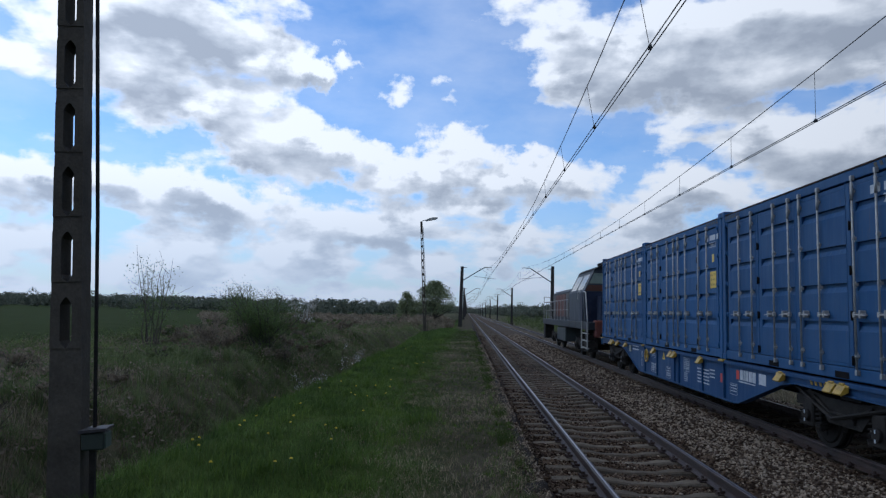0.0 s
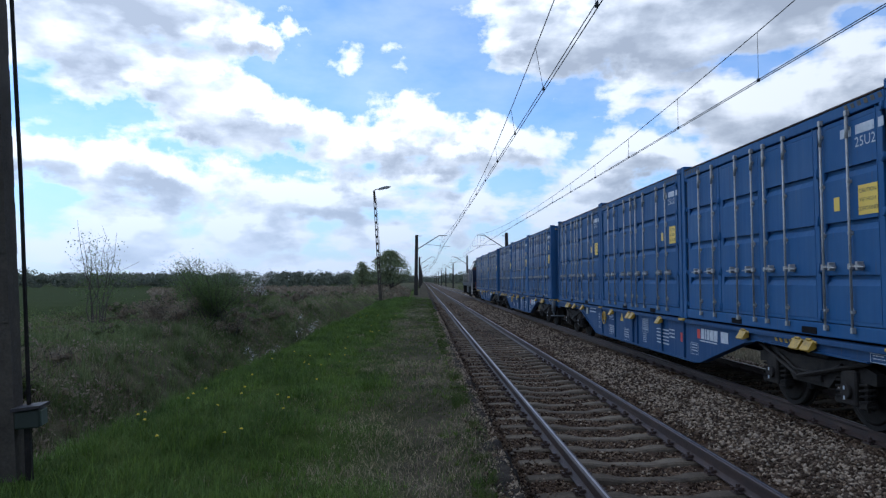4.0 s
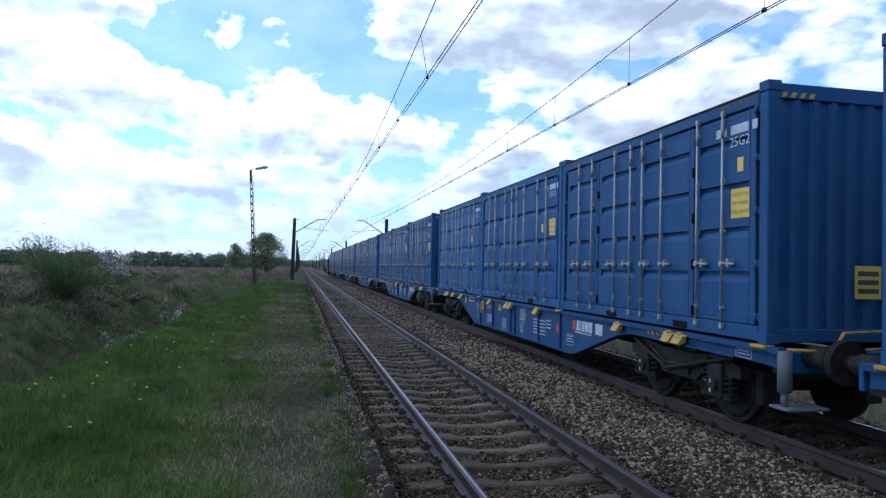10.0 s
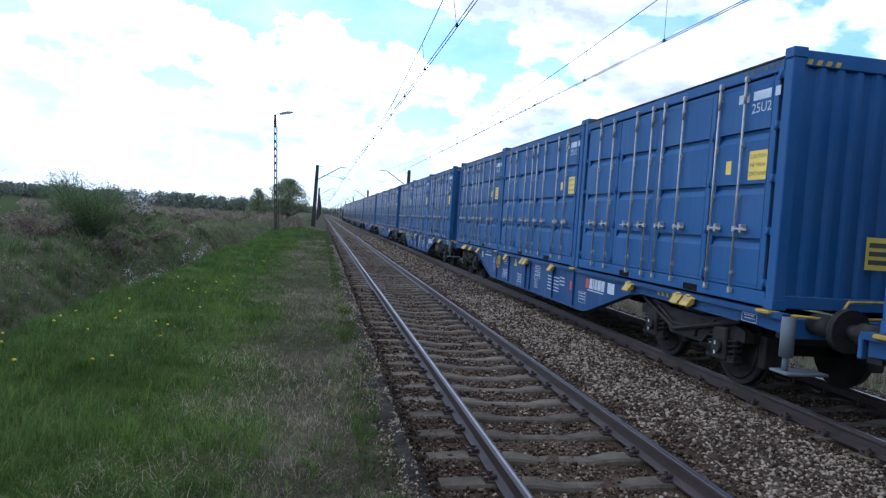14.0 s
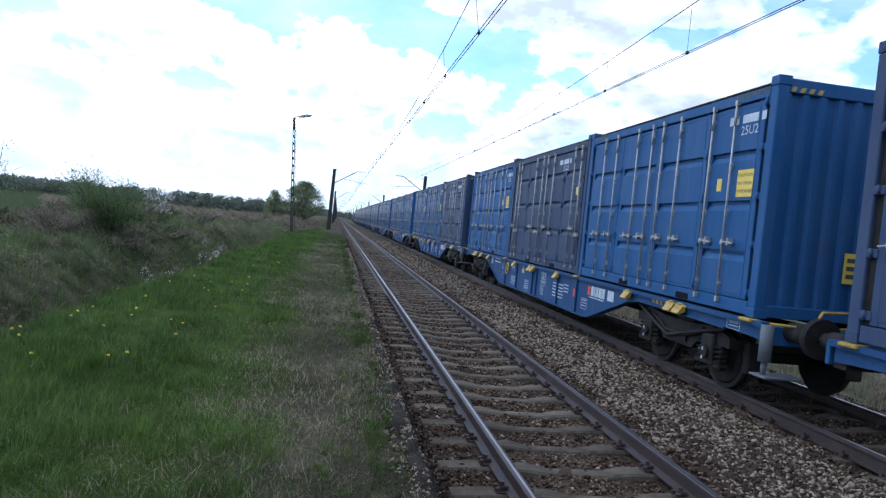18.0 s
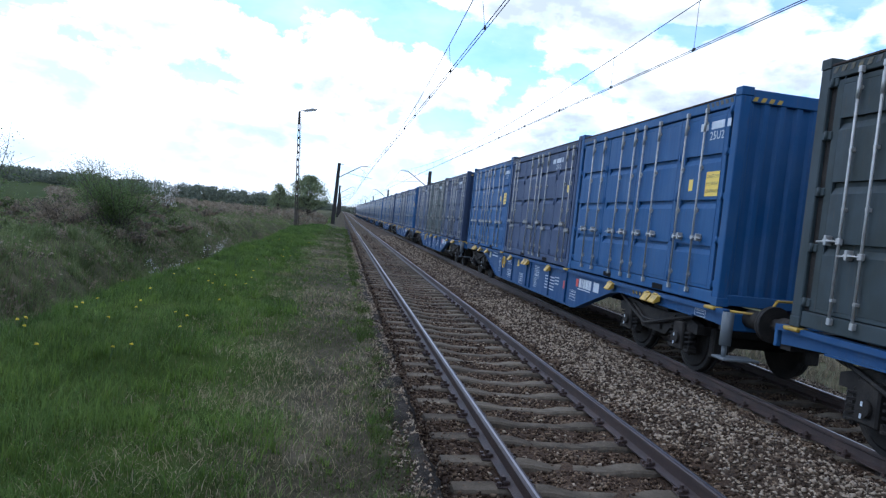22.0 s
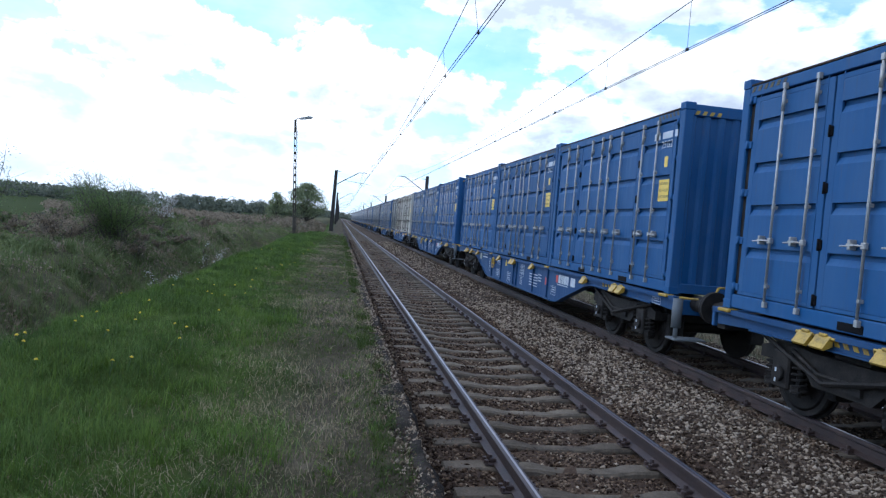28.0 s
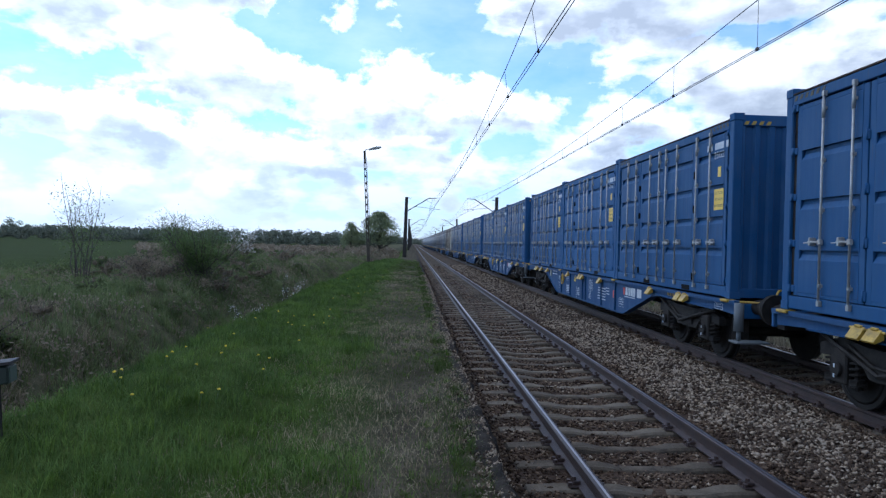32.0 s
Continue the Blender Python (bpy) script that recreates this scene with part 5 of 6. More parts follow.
# ---- concrete lamp posts
def lamp_post(x, y, lean, height=9.0, box_at=None):
    post = thing("lamp_post", "weathered slotted concrete lamp post with a street lamp", "lamp post", "lamp posts along the platform", pose(x, y, GRASS_Z - 0.1, 0, lean, 11 if y < 20 else 8))
    bm = bm_new()

    def half(z):
        return 0.128 - 0.05 * z / height

    z = 0.0
    slots = [(1.41 + 0.545 * k, 1.83 + 0.545 * k) for k in range(12)]
    cuts = [0.0]
    for a, b in slots:
        cuts += [a, b]
    cuts.append(height)
    for n, (a, b) in enumerate(zip(cuts, cuts[1:])):
        if n % 2 == 0:
            prism(bm, [(-half(a), a), (half(a), a), (half(b), b), (-half(b), b)], "y", -0.10, 0.10)
        else:
            for s in (-1, 1):
                w = 0.045
                prism(bm, [(s * w, a), (s * half(a), a), (s * half(b), b), (s * w, b)], "y", -0.11, 0.11)
                # rounded ends of the slot
                for e, d in ((a, 1), (b, -1)):
                    prism(bm, [(s * w, e), (s * w, e + d * 0.06), (s * 0.02, e + d * 0.018), (0.0, e)], "y", -0.11, 0.11)
    part("post", bm, CONCRETE, post)
    bm = bm_new()
    tube(bm, (0.0, 0, height - 0.5), (0.06, 0, height + 0.05), 0.028, 8)
    tube(bm, (0.06, 0, height + 0.05), (0.35, 0, height + 0.12), 0.026, 8)
    part("arm", bm, MAST, post)
    bm = bm_new()
    prism(bm, [(0.32, height + 0.07), (0.40, height + 0.02), (1.15, height + 0.13), (1.32, height + 0.24), (1.25, height + 0.29), (0.9, height + 0.30), (0.40, height + 0.17)], "y", -0.13, 0.13)
    part("lamp_head", bm, ROD, post, "grey street lamp head", (0.30, 0.30, 0.28))
    bm = bm_new()
    pipe(bm, [(0.20, 0.0, 0.0), (0.20, 0.0, 2.5), (0.17, 0.0, 4.8), (0.13, 0, height - 0.4)], 0.016, 6)
    part("cable", bm, BLACK_STEEL, post, "black cable up the post")
    if box_at:
        bm = bm_new()
        box(bm, 0.13, 0.31, -0.12, 0.05, box_at, box_at + 0.14, 0.012)
        part("switch_box", bm, GREEN_BOX, post, "green metal switch box")
        # door plate lighter than the box: sunlight on this side is in its colour
        part("box_door", box(bm_new(), 0.311, 0.320, -0.105, 0.035, box_at + 0.010, box_at + 0.13, 0.003), PAINT, post, "pale green door with its sunlit tone in the colour", (0.06, 0.08, 0.055))
        bm = bm_new()
        prism(bm, [(0.115, box_at + 0.14), (0.33, box_at + 0.155), (0.33, box_at + 0.175), (0.115, box_at + 0.165)], "y", -0.14, 0.07)
        part("box_lid", bm, PAINT, post, "rusty metal lid", (0.03, 0.019, 0.014))
        part("box_leg", box(bm_new(), 0.175, 0.22, -0.06, -0.015, 0.0, box_at + 0.005, 0.006), BLACK_STEEL, post, "dark conduit")
    return post


lamp_post(-3.3, 5.35, -3.2, 9.0, 0.58)
lamp_post(-3.30, 52.0, -3.5, 8.75)

# ---- plants
def leafy(name, colours, rough=0.7, patch=0.4, size=0.9, glassy=0.35):
    def build(n):
        island = n.add("ShaderNodeNewGeometry").outputs["Random Per Island"]
        a = n.span(n.noise(n.where, size, 4.0, 0.6), 0.28, 0.72)
        fac = n.math("ADD", n.math("MULTIPLY", island, 1.0 - patch), n.math("MULTIPLY", a, patch))
        colour = n.ramp(fac, [(0.15 + 0.7 * k / (len(colours) - 1), c) for k, c in enumerate(colours)])
        n.put(n.shader, "Base Color", colour)
        through_leaf = n.add("ShaderNodeBsdfTranslucent", Color=colour)
        both = n.add("ShaderNodeMixShader", Fac=glassy, i1=n.shader.outputs[0], i2=through_leaf.outputs[0])
        n.put([node for node in n.tree.nodes if node.bl_idname == "ShaderNodeOutputMaterial"][0], "Surface", both.outputs[0])
    return material(name, build, rough, 0.0, 0.12)


GRASS = leafy("lush_grass", [(0.022, 0.040, 0.009), (0.074, 0.124, 0.028), (0.165, 0.238, 0.062)], 0.7, 0.66, 1.3, 0.28)
TUFT_GRASS = leafy("tuft_grass", [(0.040, 0.072, 0.012), (0.095, 0.155, 0.026), (0.170, 0.240, 0.050)], 0.7, 0.55, 1.2, 0.28)
SHORT_GRASS = leafy("short_grass", [(0.0273, 0.0455, 0.0101), (0.0522, 0.081, 0.0166), (0.0969, 0.111, 0.0313)], 0.7, 0.6, 2.2)
STRAW = leafy("straw", [(0.140, 0.112, 0.068), (0.255, 0.205, 0.130), (0.42, 0.355, 0.235)])
REED = leafy("dry_weeds", [(0.110, 0.092, 0.062), (0.205, 0.170, 0.115), (0.34, 0.285, 0.195)])
WEED = leafy("green_weeds", [(0.060, 0.080, 0.028), (0.130, 0.168, 0.054), (0.21, 0.250, 0.095)], 0.7, 0.72, 0.4)
BANK_GRASS = leafy("bank_grass", [(0.056, 0.076, 0.030), (0.112, 0.144, 0.056), (0.195, 0.226, 0.100)], 0.7, 0.6, 0.7)
BUSH_LEAF = leafy("bush_leaves", [(0.065, 0.085, 0.034), (0.110, 0.140, 0.052), (0.165, 0.195, 0.078)])
BROWN_LEAF = leafy("bare_brush", [(0.125, 0.098, 0.070), (0.220, 0.178, 0.128), (0.32, 0.266, 0.194)], 0.7, 0.65, 0.4)
# paler and greyer than the near leaves: distance haze mixed into the colour
HAZED_LEAF = leafy("hazed_leaves", [(0.095, 0.108, 0.085), (0.145, 0.160, 0.120), (0.205, 0.220, 0.160)])
TREE_LEAF = leafy("budding_leaves", [(0.0858, 0.12, 0.0432), (0.133, 0.188, 0.0648), (0.187, 0.247, 0.0936)])
TREE_BUD = leafy("tree_buds", [(0.14, 0.165, 0.090), (0.21, 0.245, 0.130), (0.29, 0.325, 0.185)])
FRESH_LEAF = leafy("fresh_leaves", [(0.070, 0.105, 0.036), (0.105, 0.150, 0.050), (0.145, 0.195, 0.072)])
BLOSSOM = leafy("white_blossom", [(0.45, 0.44, 0.40), (0.62, 0.61, 0.57), (0.75, 0.74, 0.70)])
BARK = material("bark", speckled([(0.03, 0.025, 0.02), (0.06, 0.05, 0.04), (0.10, 0.085, 0.065)], 5, 40, 0.6), 0.9)
DANDELION = material("dandelion", speckled([(0.60, 0.42, 0.01), (0.75, 0.56, 0.02)], 20, 90, 0.2), 0.6)
STEM = material("green_stem", speckled([(0.05, 0.09, 0.03), (0.08, 0.13, 0.05)], 20, 90, 0.1), 0.6)


def blades(rng, x, y, z, height, width, bend=0.5):
    """Bent three-sided blades at the points given."""
    n = len(x)
    a = rng.uniform(0, 6.283, n)
    lean = rng.uniform(0.1, bend, n) * height
    d = np.stack([np.cos(a), np.sin(a), 0 * a], -1)
    w = np.stack([-np.sin(a), np.cos(a), 0 * a], -1) * (width * rng.uniform(0.7, 1.3, n))[:, None]
    p = np.stack([x, y, z], -1)
    mid = p + d * (0.35 * lean)[:, None] + np.array([0, 0, 1]) * (0.6 * height)[:, None]
    tip = p + d * lean[:, None] + np.array([0, 0, 1]) * height[:, None]
    v = np.stack([p - w, p + w, mid + 0.7 * w, mid - 0.7 * w, tip], 1)
    base = 5 * np.arange(n)[:, None]
    f = np.concatenate([base + [0, 1, 2], base + [0, 2, 3], base + [3, 2, 4]], 0)
    return v.reshape(-1, 3), f


def grass_object(name, label, mat, seed, count, x0, x1, y0, y1, power, h0, h1, width, bend=0.6, clump=0.0, keep=None):
    rng = np.random.RandomState(seed)
    y = y0 + (y1 - y0) * rng.power(power, count)
    x = rng.uniform(x0, x1, count)
    if keep is not None:
        ok = keep(x, y, rng)
        x, y = x[ok], y[ok]
    z = ground_z(x, y) - 0.01
    h = rng.uniform(h0, h1, len(x)) * (1 + clump * patchy(x, y, 0.9, seed + 1))
    h = np.maximum(h, 0.02)
    v, f = blades(rng, x, y, z, h, width * (1 + 0.05 * y), bend)
    return tagged(new(name, raw_mesh(name, v, f, mat)), label, "grass", kind="stuff")


def lush(x, y, rng):
    return rng.uniform(0, 1, len(x)) < smooth_step(0.1, -1.1, x + 0.20 + 0.06 * np.clip(y - 7, 0, 11) + 0.75 * patchy(x, y, 2.2, 31)) + 0.10


def worn(x, y, rng):
    bare = smooth_step(0.25, 0.6, patchy(x, y, 1.2, 33)) * smooth_step(-1.9, -0.9, x) * smooth_step(0.4, 0.0, x)
    share = 0.25 + 0.75 * smooth_step(-1.8, -0.5, x + 0.20 + 0.06 * np.clip(y - 7, 0, 11) + 0.75 * patchy(x, y, 2.2, 31))
    return rng.uniform(0, 1, len(x)) < share * (1 - 0.8 * bare)


def straw_patch(x, y, rng):
    return rng.uniform(0, 1, len(x)) < smooth_step(-2.4, -0.6, x) * (0.15 + 0.85 * smooth_step(-0.1, 0.4, patchy(x, y, 1.2, 33)))


def verge_straw(x, y, rng):
    return rng.uniform(0, 1, len(x)) < 0.8


def edge_tufts(x, y, rng):
    return patchy(x, y, 0.6, 35) + 0.5 * patchy(x, y, 0.2, 36) > 0.15 + 1.1 * smooth_step(0.50, 0.80, x)


grass_object("verge_straw", "pale dry grass along the ditch edge", STRAW, 47, 9000, -5.1, -3.7, 2.5, 45, 0.5, 0.05, 0.25, 0.0028, 1.4, 0.5, verge_straw)
grass_object("lush_grass", "lush spring grass on the platform verge", GRASS, 41, 210000, -4.5, 0.45, 1.2, 66, 0.45, 0.03, 0.14, 0.0021, 1.3, 0.8, lush)
grass_object("short_grass", "short worn grass beside the platform edge", SHORT_GRASS, 42, 170000, -2.8, 0.66, 1.2, 60, 0.45, 0.012, 0.055, 0.0019, 1.4, 0.5, worn)
grass_object("straw_grass", "dry straw lying in the worn grass", STRAW, 43, 70000, -2.2, 0.66, 1.2, 40, 0.45, 0.012, 0.070, 0.0018, 2.6, 0.3, straw_patch)
grass_object("edge_grass", "ragged grass tufts hanging over the platform edge", SHORT_GRASS, 39, 70000, 0.36, 0.84, 1.2, 45, 0.5, 0.02, 0.095, 0.0022, 1.8, 0.5, edge_tufts)
grass_object("verge_grass", "spring grass on the platform verge", GRASS, 48, 26000, -4.3, -0.3, -5.0, 1.4, 1.0, 0.03, 0.13, 0.0022, 1.3, 0.7, lush)
grass_object("trodden_grass", "short worn grass on the platform", SHORT_GRASS, 49, 30000, -2.8, 0.62, -5.0, 1.4, 1.0, 0.012, 0.050, 0.0022, 1.4, 0.3, worn)
grass_object("ditch_weeds", "dry brown weeds in the ditch", REED, 44, 45000, -11.0, -4.1, 3.0, 60, 0.5, 0.06, 0.26, 0.0032, 1.8, 0.5, lambda x, y, rng: patchy(x, y, 3.0, 46) < 0.2)
grass_object("green_weeds", "green weeds on the ditch banks", WEED, 45, 110000, -22.0, -4.4, 3.0, 85, 0.5, 0.05, 0.26, 0.0040, 1.5, 0.6, lambda x, y, rng: patchy(x, y, 3.0, 46) + 0.05 * (-x - 5) > -0.4)


def tussocks(name, label, mat, seed, count, x0, x1, y0, y1, h0, h1, width, per=34, keep=None):
    """Separate tussocks of long arching blades on the banks."""
    rng = np.random.RandomState(seed)
    y = y0 + (y1 - y0) * rng.power(0.75, count)
    x = x1 - (x1 - x0) * rng.uniform(0, 1, count) ** 1.2
    if keep is not None:
        ok = keep(x, y)
        x, y = x[ok], y[ok]
    tall = rng.uniform(h0, h1, len(x))
    bx = np.repeat(x, per) + rng.normal(size=len(x) * per) * np.repeat(tall, per) * 0.22
    by = np.repeat(y, per) + rng.normal(size=len(x) * per) * np.repeat(tall, per) * 0.22
    h = np.repeat(tall, per) * rng.uniform(0.45, 1.0, len(bx))
    v, f = blades(rng, bx, by, ground_z(bx, by) - 0.02, h, width * (1 + 0.05 * by), 1.1)
    tagged(new(name, raw_mesh(name, v, f, mat)), label, "grass", kind="stuff")


tussocks("verge_tufts", "taller bright tufts in the verge grass", TUFT_GRASS, 94, 1300, -4.3, -0.2, 2.2, 40, 0.10, 0.26, 0.0024, 26, lambda x, y: patchy(x, y, 2.2, 31) * 0.75 + x + 0.06 * np.clip(y - 7, 0, 11) < -0.6)
tussocks("worn_tufts", "small green tufts in the worn grass", TUFT_GRASS, 95, 420, -2.0, 0.6, 2.2, 26, 0.04, 0.11, 0.0020, 24)
tussocks("straw_tufts", "bleached straw tufts in the worn grass", STRAW, 96, 360, -2.0, 0.66, 2.2, 22, 0.05, 0.14, 0.0016, 14, lambda x, y: patchy(x, y, 1.2, 33) > -0.1)
tussocks("green_tussocks", "long green grass tussocks on the ditch banks", BANK_GRASS, 92, 2100, -12.5, -4.5, 4.0, 48, 0.22, 0.60, 0.0042, 34, lambda x, y: patchy(x, y, 3.0, 46) > -0.35)
tussocks("trackside_tussocks", "brown grass tussocks beyond the far track", REED, 97, 700, 10.2, 15.0, 5, 70, 0.25, 0.55, 0.0045, 26)
tussocks("dry_tussocks", "dry straw-coloured grass tussocks at the foot of the bank", REED, 93, 1100, -9.5, -4.6, 4.0, 48, 0.20, 0.50, 0.0036, 30, lambda x, y: patchy(x, y, 3.0, 46) < 0.15)


def leaf_cloud(rng, centres, radii, per, size, squash=0.8):
    """Small three-cornered leaves in lumps: centres (n, 3), radii (n)."""
    n = len(centres) * per
    c = np.repeat(np.asarray(centres), per, 0)
    r = np.repeat(np.asarray(radii), per)
    d = rng.normal(size=(n, 3))
    d /= np.linalg.norm(d, axis=1)[:, None]
    d *= (rng.uniform(0.25, 1.0, n) ** 0.5 * r)[:, None]
    d[:, 2] *= squash
    p = c + d
    u = rng.normal(size=(n, 3))
    u /= np.linalg.norm(u, axis=1)[:, None]
    w = np.cross(u, rng.normal(size=(n, 3)))
    w /= np.linalg.norm(w, axis=1)[:, None]
    s = (size * rng.uniform(0.6, 1.4, n))[:, None]
    v = np.stack([p - u * s, p + w * s * 0.45, p + u * s, p - w * s * 0.45], 1)
    return v.reshape(-1, 3), np.arange(4 * n).reshape(n, 4)


def limb(bm, a, b, r0, r1, rng, bits=3):
    a, b = Vector(a), Vector(b)
    last = a
    for k in range(1, bits + 1):
        u = k / bits
        p = a.lerp(b, u) + Vector((rng.uniform(-1, 1), rng.uniform(-1, 1), 0)) * (b - a).length * 0.05 * (k < bits)
        tube(bm, last, p, r0 + (r1 - r0) * (k - 1) / bits, 5, r0 + (r1 - r0) * u)
        last = p


def bush(name, label, x, y, width, height, mat, seed, stems=14, leaves=2600, size=0.05, blossom=0, category="bush"):
    rng = np.random.RandomState(seed)
    r = random.Random(seed)
    z = float(ground_z(x, y))
    ob = thing(name, label, category, "shrubs in the ditch and field", pose(x, y, z - 0.05))
    bm = bm_new()
    tips = []
    for k in range(stems):
        a = r.uniform(0, 6.28)
        reach = r.uniform(0.15, 0.5) * width
        top = Vector((math.cos(a) * reach, math.sin(a) * reach, height * r.uniform(0.55, 1.0)))
        limb(bm, (r.uniform(-0.1, 0.1) * width, r.uniform(-0.1, 0.1) * width, 0), top, 0.014 * height ** 0.5, 0.005, r, 4)
        for _ in range(4):
            u = r.uniform(0.35, 1.0)
            tip = top * u + Vector((r.uniform(-1, 1), r.uniform(-1, 1), r.uniform(0.2, 1.0))) * 0.16 * height
            limb(bm, top * u, tip, 0.008, 0.004, r, 2)
            tips.append(tip)
        tips.append(top)
    part("branchwork", bm, BARK, ob)
    tips = np.array([tuple(t) for t in tips])
    if leaves:
        pick = tips[rng.randint(0, len(tips), max(20, leaves // 40))] * rng.uniform(0.55, 1.02, (max(20, leaves // 40), 1))
        v, f = leaf_cloud(rng, pick, rng.uniform(0.10, 0.24, len(pick)) * height, 40, size)
        v[:, 2] = np.maximum(v[:, 2], 0.03)
        part("leaves", raw_mesh("leaves", v, f, mat), None, ob)
    if blossom:
        pick = tips[rng.randint(0, len(tips), blossom)]
        v, f = leaf_cloud(rng, pick, np.full(len(pick), 0.10 * height), 14, 0.012 + 0.0005 * y)
        part("blossom", raw_mesh("blossom", v, f, BLOSSOM), None, ob, "white blossom")
    return ob


def tree(name, label, x, y, width, height, mat, seed, lumps_count=60, per=110, size=0.16):
    rng = np.random.RandomState(seed)
    r = random.Random(seed)
    z = float(ground_z(x, y))
    ob = thing(name, label, "tree", "trees by the line", pose(x, y, z - 0.1))
    bm = bm_new()
    tube(bm, (0, 0, 0), (0, 0, height * 0.35), 0.022 * height, 8, 0.016 * height)
    tube(bm, (0, 0, height * 0.35), (0.1, 0, height * 0.85), 0.016 * height, 8, 0.005 * height)
    centres = []
    for k in range(lumps_count):
        u = r.uniform(0.12, 1.0)
        spreadw = width / 2 * math.sin(math.pi * min(0.97, 0.18 + 0.80 * u)) ** 0.7
        a = r.uniform(0, 6.28)
        d = spreadw * r.uniform(0.2, 0.95)
        c = Vector((math.cos(a) * d, math.sin(a) * d, height * (0.10 + 0.84 * u)))
        centres.append(tuple(c))
        if k % 3 == 0:
            limb(bm, (0, 0, max(0.3, c.z - d * 0.8)), c, 0.008 * height, 0.003 * height, r, 3)
    part("trunk", bm, BARK, ob)
    v, f = leaf_cloud(rng, np.array(centres), rng.uniform(0.06, 0.13, len(centres)) * height, per, size)
    part("crown", raw_mesh("crown", v, f, mat), None, ob)
    return ob


bush("sapling", "thin bare sapling with first buds above the ditch", -14.6, 30.5, 2.6, 4.9, TREE_LEAF, 51, 10, 1300, 0.045, category="sapling")
bush("bush", "fresh green bush beside the ditch", -8.4, 27.5, 4.2, 2.6, FRESH_LEAF, 52, 40, 26000, 0.024)
bush("brush", "reddish brown bare bramble heap beside the ditch", -9.9, 26.0, 3.0, 1.25, BROWN_LEAF, 57, 22, 5000, 0.035)
bush("bush", "tall thin budding bush", -9.9, 29.5, 2.4, 3.2, TREE_LEAF, 53, 16, 2400, 0.035)
bush("blackthorn", "small blackthorn in white blossom at the ditch", -4.75, 28.5, 1.5, 1.9, BROWN_LEAF, 54, 12, 300, 0.03, 44)
bush("blackthorn", "small blackthorn in white blossom at the ditch", -5.0, 20.8, 1.4, 1.7, BROWN_LEAF, 55, 12, 300, 0.03, 20)
bush("blackthorn", "white blossoming shrub in the field", -13.4, 54.0, 2.2, 2.7, BROWN_LEAF, 56, 14, 700, 0.05, 90)


def brush_field():
    r = random.Random(60)
    kinds = [("bush", "low olive green scrub in the rough field", BUSH_LEAF), ("brush", "brown bare brush in the rough field", BROWN_LEAF)]
    spots = []
    for k in range(46):
        y = r.uniform(34, 95)
        x = -8.5 - r.uniform(0, 1) ** 1.3 * (2 + 0.24 * y)
        spots.append((x, y))
    for k in range(34):
        y = r.uniform(9, 40)
        spots.append((-7.2 - r.uniform(0, 1) ** 1.2 * (1.0 + 0.20 * y), y))
    for k, (x, y) in enumerate(spots):
        name, label, mat = kinds[k % 2]
        tall = r.uniform(0.5, 1.3) * (1.0 if y > 34 and k < 46 else 0.65)
        bush(name, label, x, y, tall * r.uniform(1.8, 3.2), tall, mat, 100 + k, 14, 800, 0.035 + 0.0008 * y)


brush_field()
tree("tree", "small round budding tree beyond the field", -11.8, 130.0, 4.4, 6.0, TREE_BUD, 71, 130, 44, 0.12)
tree("tree", "broad budding willow beyond the field", -6.4, 130.0, 9.0, 7.6, TREE_BUD, 72, 320, 44, 0.13)


def far_woods():
    """Woods along the horizon on both sides: lumps of leaves, uneven in height, coloured pale for haze."""
    rng = np.random.RandomState(80)
    centres, radii = [], []
    for k in range(2100):
        kind = rng.uniform()
        if kind < 0.55:      # along the left horizon
            y = 260 + 380 * rng.uniform() ** 0.7
            x = -20 - rng.uniform(0.0, 1.0) * y * 1.1
            h = rng.uniform(3.6, 7.4) * (0.35 + y / 480)
            if rng.uniform() < 0.05:
                h *= 1.4
        elif kind < 0.80:    # right of the line
            y = rng.uniform(110, 800)
            x = 20 + rng.uniform(0.0, 1.0) * y * 0.5
            h = rng.uniform(3.0, 7.0) * (0.5 + y / 600)
        else:                # where the line runs out
            y = rng.uniform(600, 1000)
            x = rng.uniform(-90, 140)
            if abs(x - 4) < 9:
                y = 1060 + rng.uniform(0, 60)
            h = rng.uniform(6.0, 13.0)
        for _ in range(4):
            centres.append((x + rng.normal() * h * 0.3, y + rng.normal() * h * 0.3, -0.7 + h * rng.uniform(0.15, 0.85)))
            radii.append(h * rng.uniform(0.18, 0.30))
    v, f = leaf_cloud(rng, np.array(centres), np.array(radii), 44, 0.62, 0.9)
    tagged(new("far_woods", raw_mesh("far_woods", v, f, HAZED_LEAF)), "woods and hedges along the flat horizon, haze in their colour", "woods", kind="stuff")


far_woods()


def hedge_strip(name, label, seed, count, x0, x1, y0, y1, h0, h1, mat):
    rng = np.random.RandomState(seed)
    x, y = rng.uniform(x0, x1, count), rng.uniform(y0, y1, count)
    ok = (x > -0.40 * y) | (x > 0)
    x, y = x[ok], y[ok]
    h = rng.uniform(h0, h1, len(x))
    z = ground_z(x, y)
    centres = np.stack([x, y, z + h * 0.45], -1)
    v, f = leaf_cloud(rng, centres, h * 0.7, 60, 0.16, 0.8)
    tagged(new(name, raw_mesh(name, v, f, mat)), label, "scrub", kind="stuff")


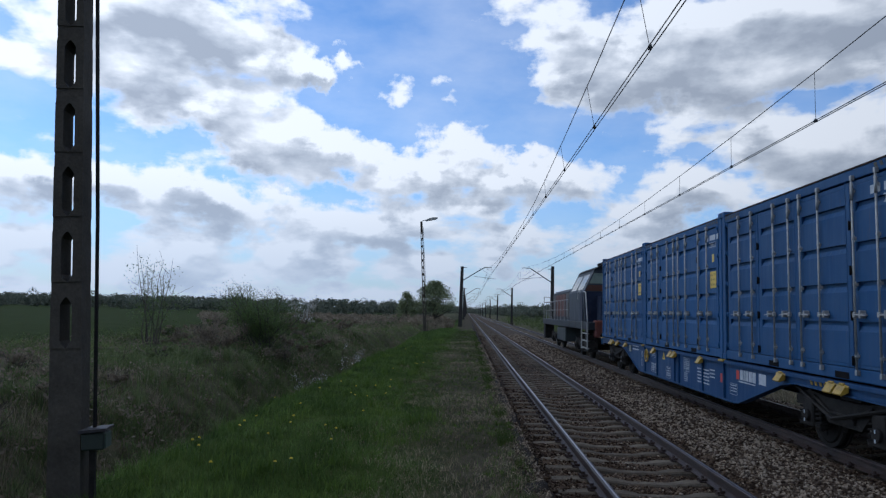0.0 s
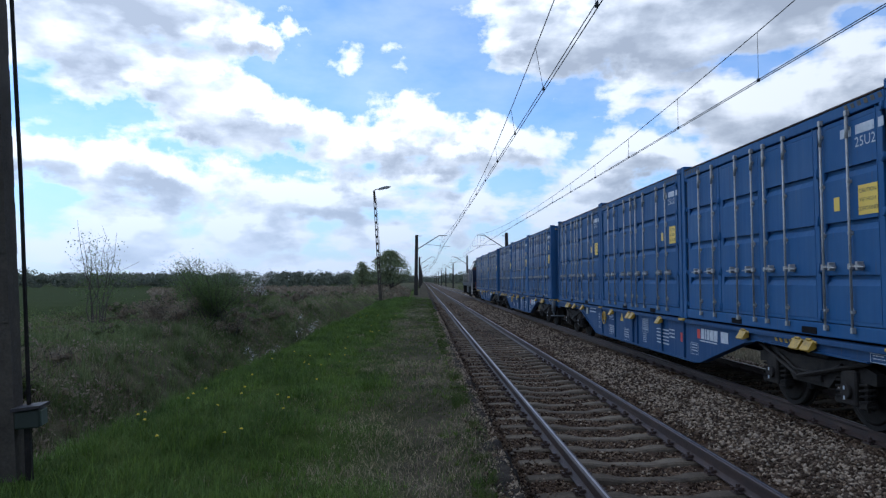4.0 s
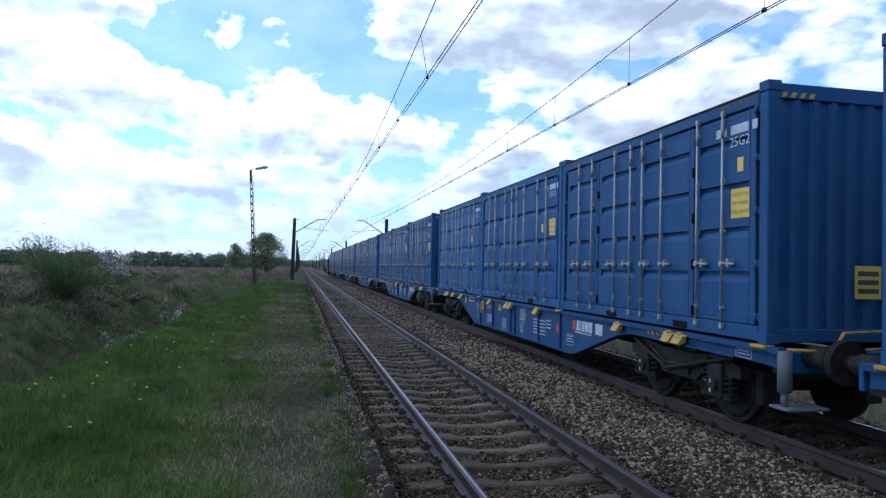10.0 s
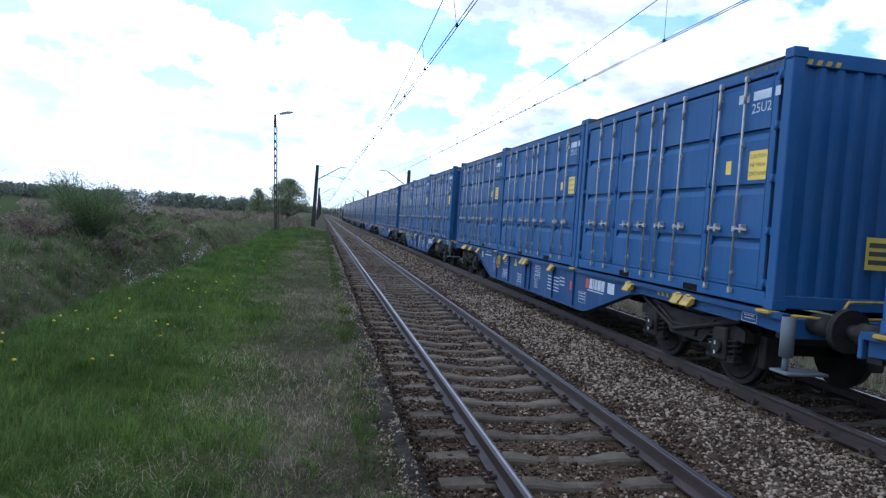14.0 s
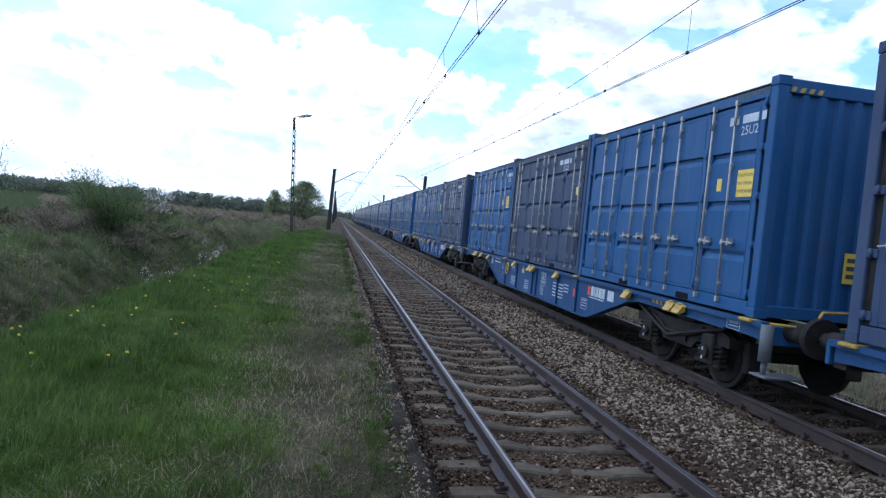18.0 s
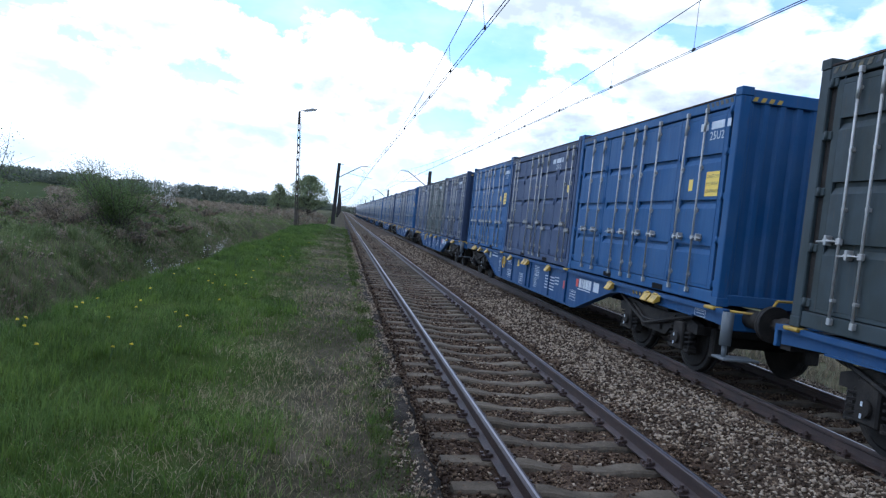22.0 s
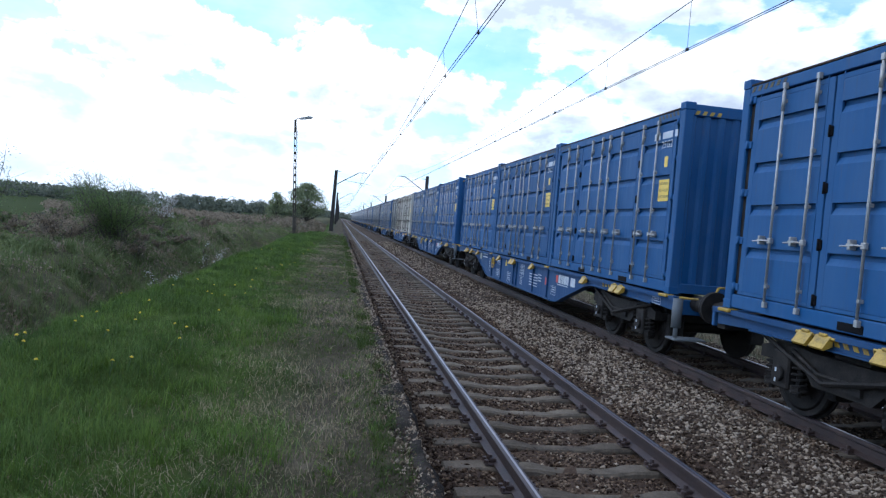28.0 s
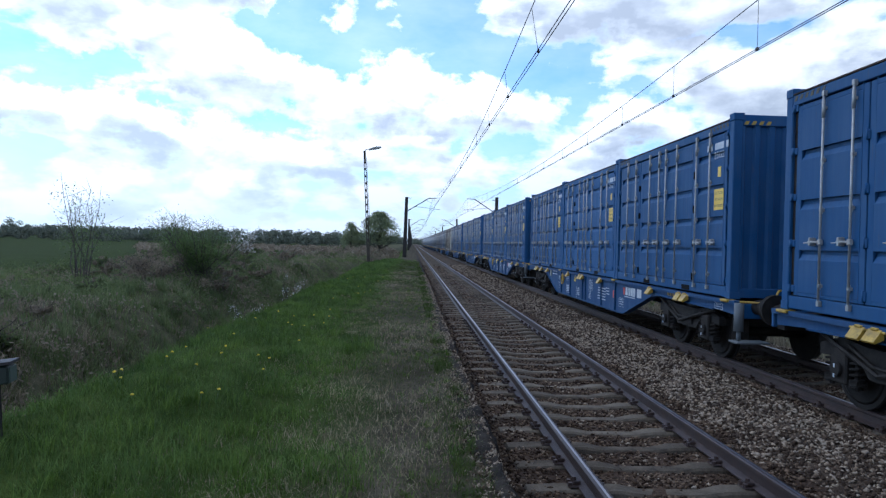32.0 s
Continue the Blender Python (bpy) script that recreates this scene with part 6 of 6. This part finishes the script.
def ditch_clumps(name, label, seed, count, mat, x0, x1, y1, size):
    """Low soft clumps of weeds on the banks of the ditch."""
    rng = np.random.RandomState(seed)
    y = 5 + (y1 - 5) * rng.power(0.8, count)
    x = x1 - (x1 - x0) * rng.uniform(0, 1, count) ** 1.2 * np.minimum(1.0, 0.35 + y / 45)
    ok = patchy(x, y, 3.5, seed + 1) > -0.2
    x, y = x[ok], y[ok]
    h = rng.uniform(0.12, 0.50, len(x)) ** 1.3 * (1.5 + 0.006 * y)
    centres = np.stack([x, y, ground_z(x, y) + h * 0.35], -1)
    v, f = leaf_cloud(rng, centres, h * 1.25, 60, size * 1.2, 0.6)
    tagged(new(name, raw_mesh(name, v, f, mat)), label, "weeds", kind="stuff")


ditch_clumps("weed_clumps", "soft green clumps of weeds on the ditch banks", 84, 2600, BANK_GRASS, -24.0, -4.9, 95, 0.036)
ditch_clumps("dry_clumps", "dry brown clumps of bramble in the ditch", 86, 1500, BROWN_LEAF, -20.0, -4.7, 95, 0.035)
hedge_strip("scrub", "rough brown scrub between ditch and woods", 81, 1500, -85, -3.2, 75, 190, 0.4, 1.3, BROWN_LEAF)
hedge_strip("green_scrub", "olive green scrub beyond the far track", 82, 700, 12, 60, 30, 260, 0.8, 3.0, BUSH_LEAF)


def build_dandelions():
    rng = random.Random(90)
    bm = bm_new()
    for ring, (r, z) in enumerate(((0.019, 0.0), (0.017, 0.006), (0.010, 0.010))):
        tube(bm, (0, 0, z), (0, 0, z + 0.005), r, 9, r * 0.8)
    head = to_mesh("flower_head", bm, DANDELION)
    bm = bm_new()
    pipe(bm, [(0, 0, -0.14), (0.006, 0.004, -0.06), (0, 0, 0.0)], 0.0028, 5)
    stalk = to_mesh("stalk", bm, STEM)
    first = thing("dandelion", "yellow dandelion in the grass", "dandelion", "dandelions on the verge")
    part("flower_head", head, None, first)
    part("stalk", stalk, None, first)
    spots = [(-1.93, 8.86), (-2.40, 8.86), (-2.45, 8.0), (-2.9, 8.3), (-1.55, 20.0), (-1.5, 19.6), (-1.62, 20.3), (-2.55, 9.6), (-2.7, 10.6), (-3.0, 9.3), (-2.2, 12.4), (-2.9, 12.9)]
    for _ in range(30):
        spots.append((rng.uniform(-3.6, -1.2), 6.5 + 24 * rng.random() ** 1.4))
    for k, (x, y) in enumerate(spots):
        place = pose(x, y, float(ground_z(x, y)) + rng.uniform(0.09, 0.14), rng.uniform(-25, 25), rng.uniform(-25, 25), rng.uniform(0, 360))
        if k == 0:
            first.matrix_basis = place
        else:
            copy_thing(first, place)


build_dandelions()


# ---- sleepers and fastenings, the nearest as pieces of their own
def build_sleepers():
    sleeper, fastening = sleeper_mesh(), fastening_mesh()
    rng = random.Random(7)
    for track, count in ((near_track, 135), (far_track, 56)):
        for k in range(count):
            y = -5.7 + 0.6 * k
            part("sleeper", sleeper, None, track, at=pose(0, y, rng.uniform(-0.008, 0.004), 0, 0, rng.uniform(-0.8, 0.8)))
            if k < 40:
                for side in (-GAUGE, GAUGE):
                    part("fastening", fastening, None, track, at=pose(side, y, 0.004))
        base = np.empty(len(sleeper.vertices) * 3, np.float32)
        sleeper.vertices.foreach_get("co", base)
        base = base.reshape(-1, 3)
        faces = [list(p.vertices) for p in sleeper.polygons if len(p.vertices) == 4]
        far = np.arange(count, 900)
        v = base[None] + np.stack([0 * far, -5.7 + 0.6 * far, 0 * far], -1)[:, None]
        f = np.array(faces)[None] + (len(base) * np.arange(len(far)))[:, None, None]
        ob = part("distant_sleeper_row", raw_mesh("distant_sleeper_row", v.reshape(-1, 3), f.reshape(-1, 4), SLEEPER), None, track)
        ob["kind"] = "stuff"


build_sleepers()


def motions():
    """The train runs away along the far track, its wheels roll."""
    times = [0.5 * k for k in range(65)]
    for ob, x, y, z in MOVING:
        walk(ob, [(t, pose(x, y + run(t), z)) for t in times])
    steps = [k / 15 for k in range(481)]
    turns = [(t, -math.degrees(run(t) / WHEEL_R)) for t in steps]
    for wheel in ROLLING:
        at = wheel.matrix_basis.translation
        walk(wheel, [(t, pose(at.x, at.y, at.z, a)) for t, a in turns])


motions()
